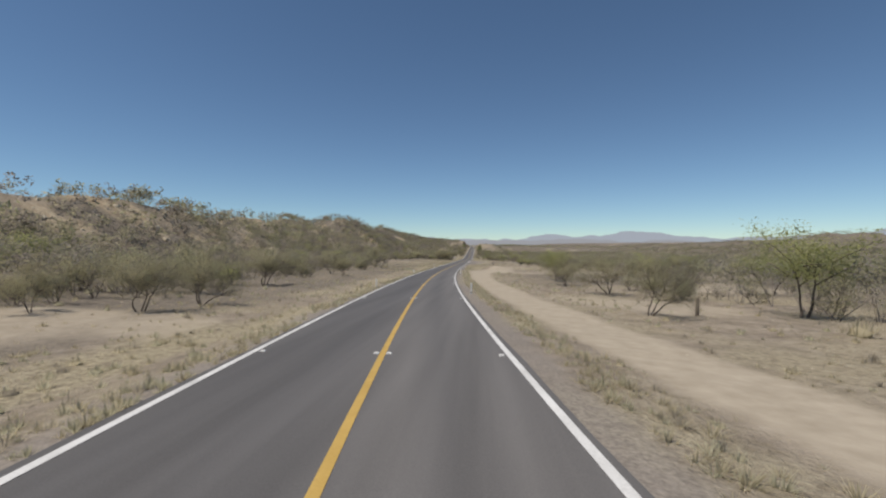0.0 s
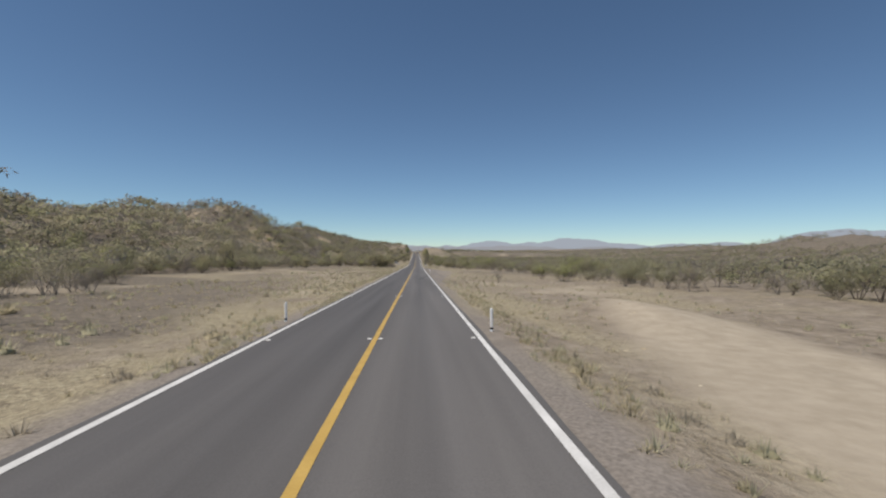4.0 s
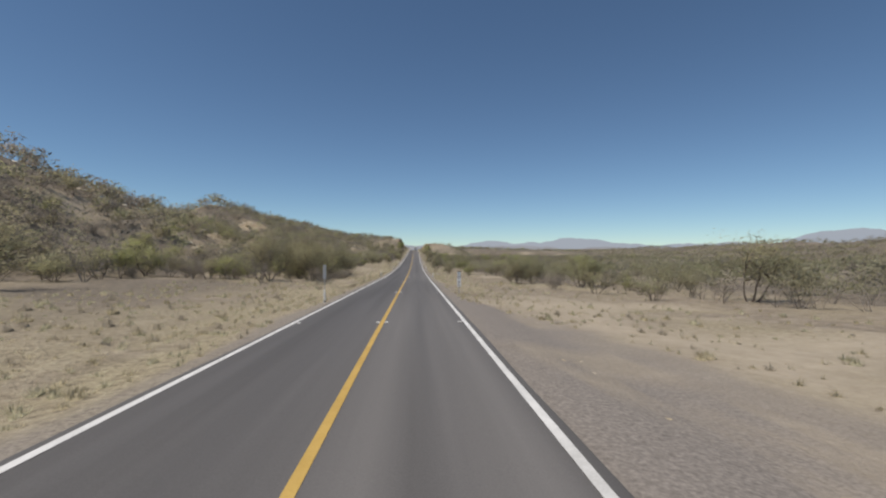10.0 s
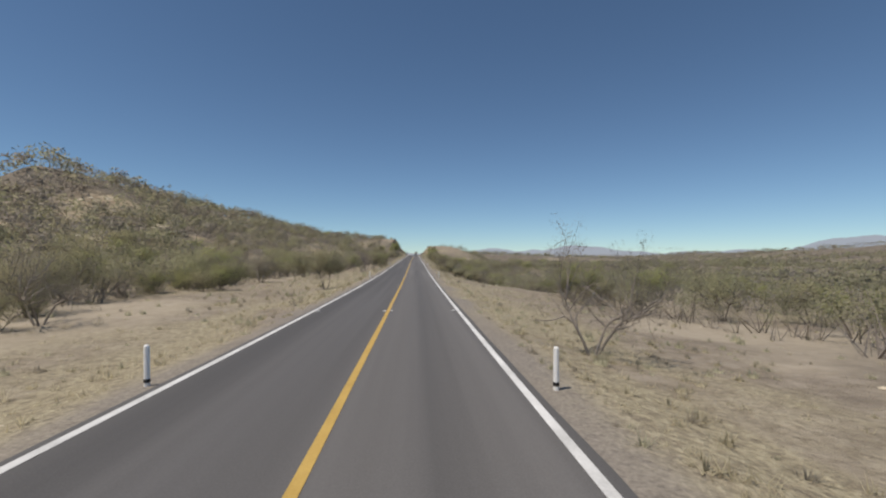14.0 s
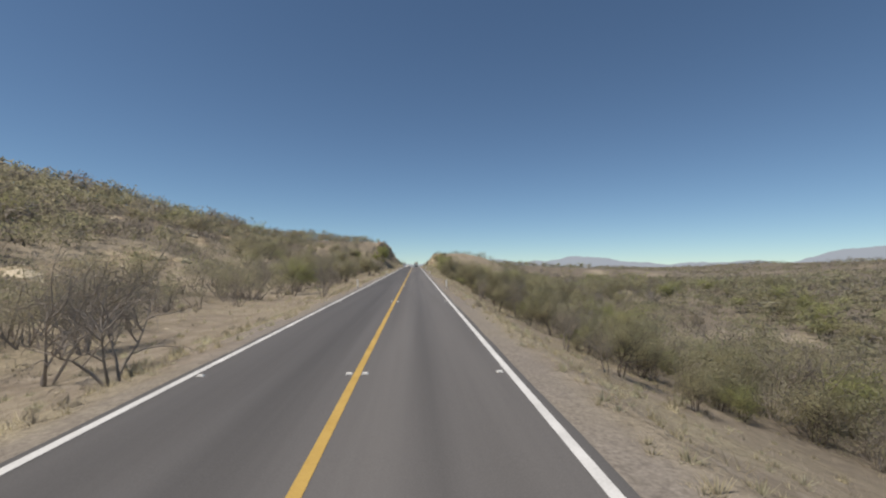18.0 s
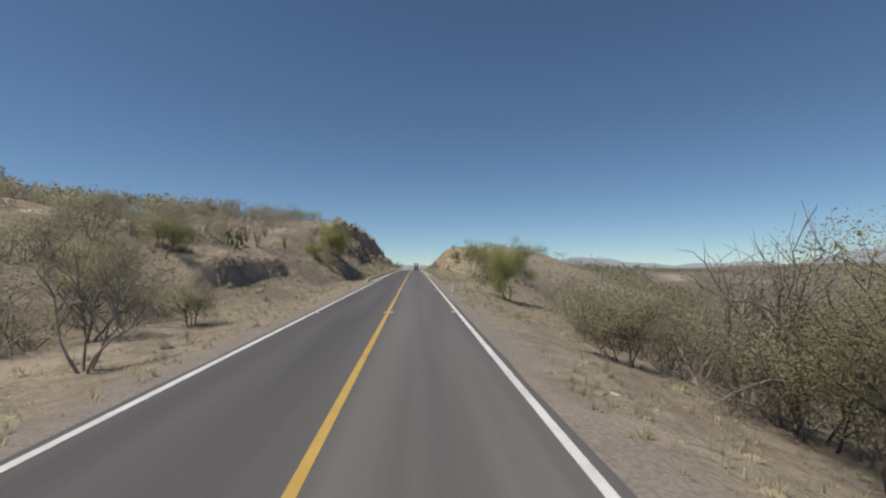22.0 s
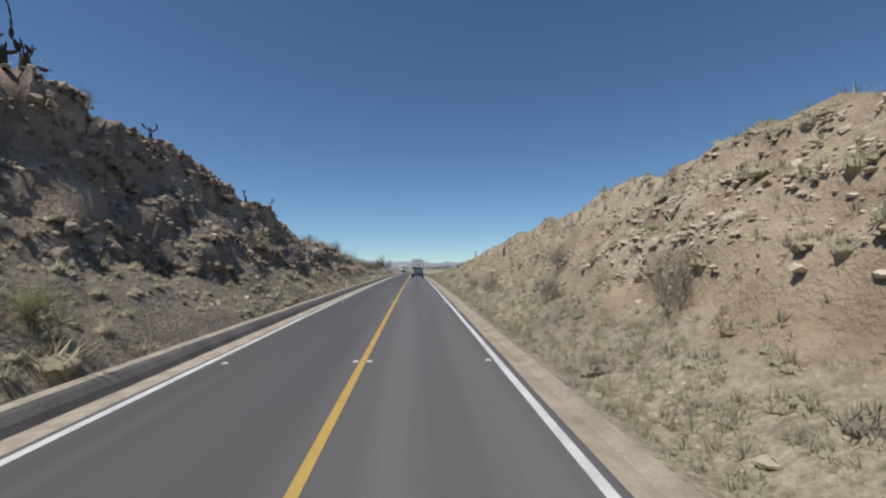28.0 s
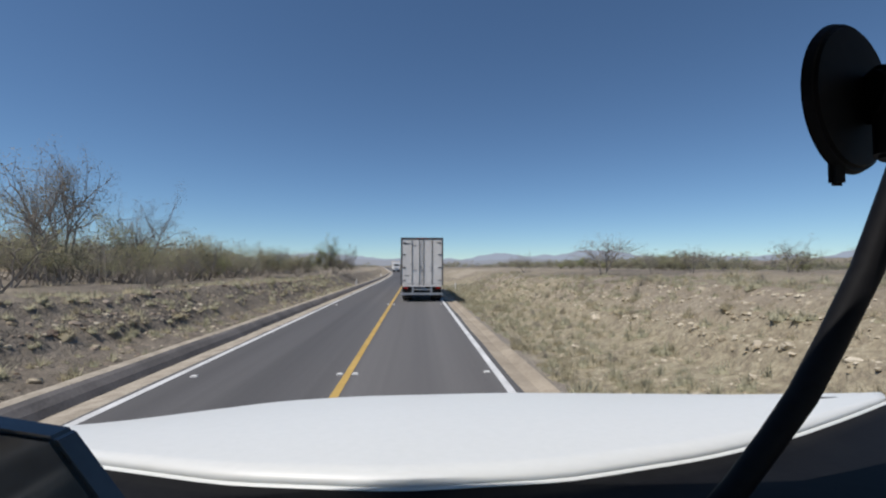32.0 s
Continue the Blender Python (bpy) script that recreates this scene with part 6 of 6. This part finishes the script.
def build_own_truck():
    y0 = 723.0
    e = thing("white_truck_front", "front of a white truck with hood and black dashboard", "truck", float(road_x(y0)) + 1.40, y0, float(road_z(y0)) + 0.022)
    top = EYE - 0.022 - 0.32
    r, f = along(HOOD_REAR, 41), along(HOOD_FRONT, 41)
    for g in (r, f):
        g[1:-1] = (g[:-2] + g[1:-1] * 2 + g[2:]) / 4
    rows = []
    for k in range(13):
        q = k / 12
        p = r * (1 - q) + f * q
        z = top - 0.08 * q + 0.018 * math.sin(math.pi * q)
        rows.append(np.stack([p[:, 0], p[:, 1], np.full(41, z)], -1))
    mid = np.array((0.25, 0.95))
    for out, dz in ((0.012, -0.006), (0.022, -0.022), (0.03, -0.06), (0.035, -0.16)):
        p = f + (f - mid) / np.linalg.norm(f - mid, axis=1)[:, None] * out
        rows.append(np.stack([p[:, 0], p[:, 1], np.full(41, top - 0.08 + dz)], -1))
    hood = sheet(rows, M_HOOD, "hood", e, "glossy white painted hood", 0.015)
    for bx, by, w in ((0.70, 0.915, 0.045), (0.965, 1.01, 0.045)):
        for i in range(5):
            part("label_bar", box(bx - w + 0.006 * i, bx + w - 0.014 * i, by - 0.004 - 0.022 * i, by + 0.004 - 0.022 * i, top - 0.011 - 0.003, top + 0.006), M_INK, hood, "faint dark illegible print")
    # rounded rear edge of the hood and the black cowl below it
    b = Buf()
    tube(b, np.stack([r[:, 0], r[:, 1], np.full(41, top - 0.002)], -1), np.full(41, 0.007), 8)
    v, fa = b.arrays()
    o = new("hood_edge", mesh_np("hood_edge", v, fa, [M_HOOD], shade=True))
    o.parent = hood
    cow = []
    for q, dz in ((0.0, -0.012), (0.03, -0.02), (0.08, -0.022), (0.2, -0.02), (0.34, -0.03), (0.36, -0.2)):
        p = r - np.array((0.0, 1.0)) * q
        cow.append(np.stack([p[:, 0], p[:, 1], np.full(41, top + dz)], -1))
    cowl = sheet(cow[::-1], M_BLACK, "dashboard", e, "black ribbed dashboard top", 0.015)
    for k in range(46):
        x = -0.5 + k * 0.022
        yy = float(np.interp(x, r[:, 0], r[:, 1]))
        part("rib", box(x - 0.004, x + 0.004, yy - 0.075, yy - 0.04, top - 0.03, top - 0.012), M_RUBBER, cowl)
    # nose, bumper, wheels, frame
    part("front_panel", box(-0.74, 1.24, 0.86, 1.16, 0.95, top - 0.20), M_HOOD, e, bevel=0.06)
    part("grille", box(-0.2, 0.7, 1.161, 1.19, 1.05, 1.55), M_BLACK, e, bevel=0.01)
    part("bumper", box(-0.82, 1.30, 0.95, 1.22, 0.50, 0.80), M_HOOD, e, bevel=0.05)
    for hx in (-0.5, 1.0):
        part("headlamp", box(hx - 0.14, hx + 0.14, 1.161, 1.185, 1.2, 1.45), M_SIGN, e, bevel=0.02)
    part("frame_rail", box(-0.2, -0.08, -0.35, 0.949, 0.55, 0.75), M_BLACK, e)
    part("frame_rail", box(0.55, 0.67, -0.35, 0.949, 0.55, 0.75), M_BLACK, e)
    part("inner_panel", box(-0.62, 1.06, 0.60, 0.859, 0.76, top - 0.03), M_HOOD, e, bevel=0.03)
    for wx in (-0.72, 1.18):
        wheel(e, wx, 0.25, 0.46, 0.25)
    part("axle", rod((-0.7, 0.25, 0.46), (1.16, 0.25, 0.46), 0.06), M_BLACK, e)
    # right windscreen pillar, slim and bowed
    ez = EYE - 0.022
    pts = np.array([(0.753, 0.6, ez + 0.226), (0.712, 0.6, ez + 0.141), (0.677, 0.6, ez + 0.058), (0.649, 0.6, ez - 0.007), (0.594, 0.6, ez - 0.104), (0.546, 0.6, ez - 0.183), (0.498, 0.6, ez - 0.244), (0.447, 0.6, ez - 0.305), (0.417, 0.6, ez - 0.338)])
    b = Buf()
    tube(b, pts, (0.019, 0.019, 0.019, 0.019, 0.0185, 0.018, 0.017, 0.017, 0.018), 12)
    v, fa = b.arrays()
    o = new("pillar", mesh_np("pillar", v, fa, [M_BLACK], shade=True))
    o.parent = e
    o["label"] = "slim curved black windscreen pillar"
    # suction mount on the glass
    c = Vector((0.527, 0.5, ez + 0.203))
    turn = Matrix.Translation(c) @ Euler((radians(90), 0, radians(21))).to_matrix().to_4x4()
    bm = bmesh.new()
    bmesh.ops.create_cone(bm, cap_ends=True, segments=48, radius1=0.094, radius2=0.087, depth=0.014, matrix=turn)
    part("suction_cup", bm, M_BLACK, o, "black rubber suction cup", bevel=0.004)
    part("mount_arm", rod(c + Vector((0.012, -0.012, 0.0)), c + Vector((0.17, -0.07, -0.005)), 0.034, None, 20), M_BLACK, o, bevel=0.005)
    part("release_tab", box(c.x - 0.037, c.x - 0.017, c.y - 0.012, c.y - 0.002, c.z - 0.108, c.z - 0.05), M_BLACK, o, bevel=0.004)
    lever = rod(c + Vector((0.03, -0.03, -0.03)), c + Vector((0.012, -0.03, -0.082)), 0.024, None, 14, 0.012)
    part("release_lever", lever, M_BLACK, o, bevel=0.004)
    # added unseen cab shell: roof to shade dashboard and mount, posts, lower doors, floor; open towards the rear
    part("roof", box(-1.0, 1.5, -0.55, 0.46, ez + 0.37, ez + 0.47), M_HOOD, e, "unseen white cab roof set to shade the dashboard", bevel=0.02)
    part("shade_lining", box(-0.96, 1.46, -0.53, 0.44, ez + 0.35, ez + 0.369), M_BLACK, e)
    for px in (-0.98, 1.44):
        part("door_post", box(px, px + 0.10, -0.55, -0.47, 0.76, ez + 0.349), M_HOOD, e, bevel=0.01)
        part("lower_door", box(px, px + 0.05, -0.469, 0.62, 0.76, 1.72), M_HOOD, e, bevel=0.015)
        part("front_post", rod((px + 0.03, 0.66, 1.7), (px + 0.03, 0.42, ez + 0.36), 0.035), M_BLACK, e)
    part("cab_floor", box(-0.98, 1.5, -0.55, 0.60, 0.755, 0.80), M_BLACK, e)
    # small screen standing on the dashboard
    bm = bmesh.new()
    q = [bm.verts.new(p) for p in ((-0.50, 0.42, ez - 0.120), (-0.322, 0.42, ez - 0.153), (-0.262, 0.42, ez - 0.235), (-0.262, 0.42, ez - 0.345), (-0.50, 0.42, ez - 0.345))]
    bm.faces.new(q)
    ext = bmesh.ops.extrude_face_region(bm, geom=bm.faces[:])
    bmesh.ops.translate(bm, vec=(0, 0.03, 0), verts=[x for x in ext["geom"] if isinstance(x, bmesh.types.BMVert)])
    bmesh.ops.recalc_face_normals(bm, faces=bm.faces[:])
    part("dash_screen", bm, M_GLASS_DARK, e, "dark glossy screen on the dashboard", bevel=0.004)


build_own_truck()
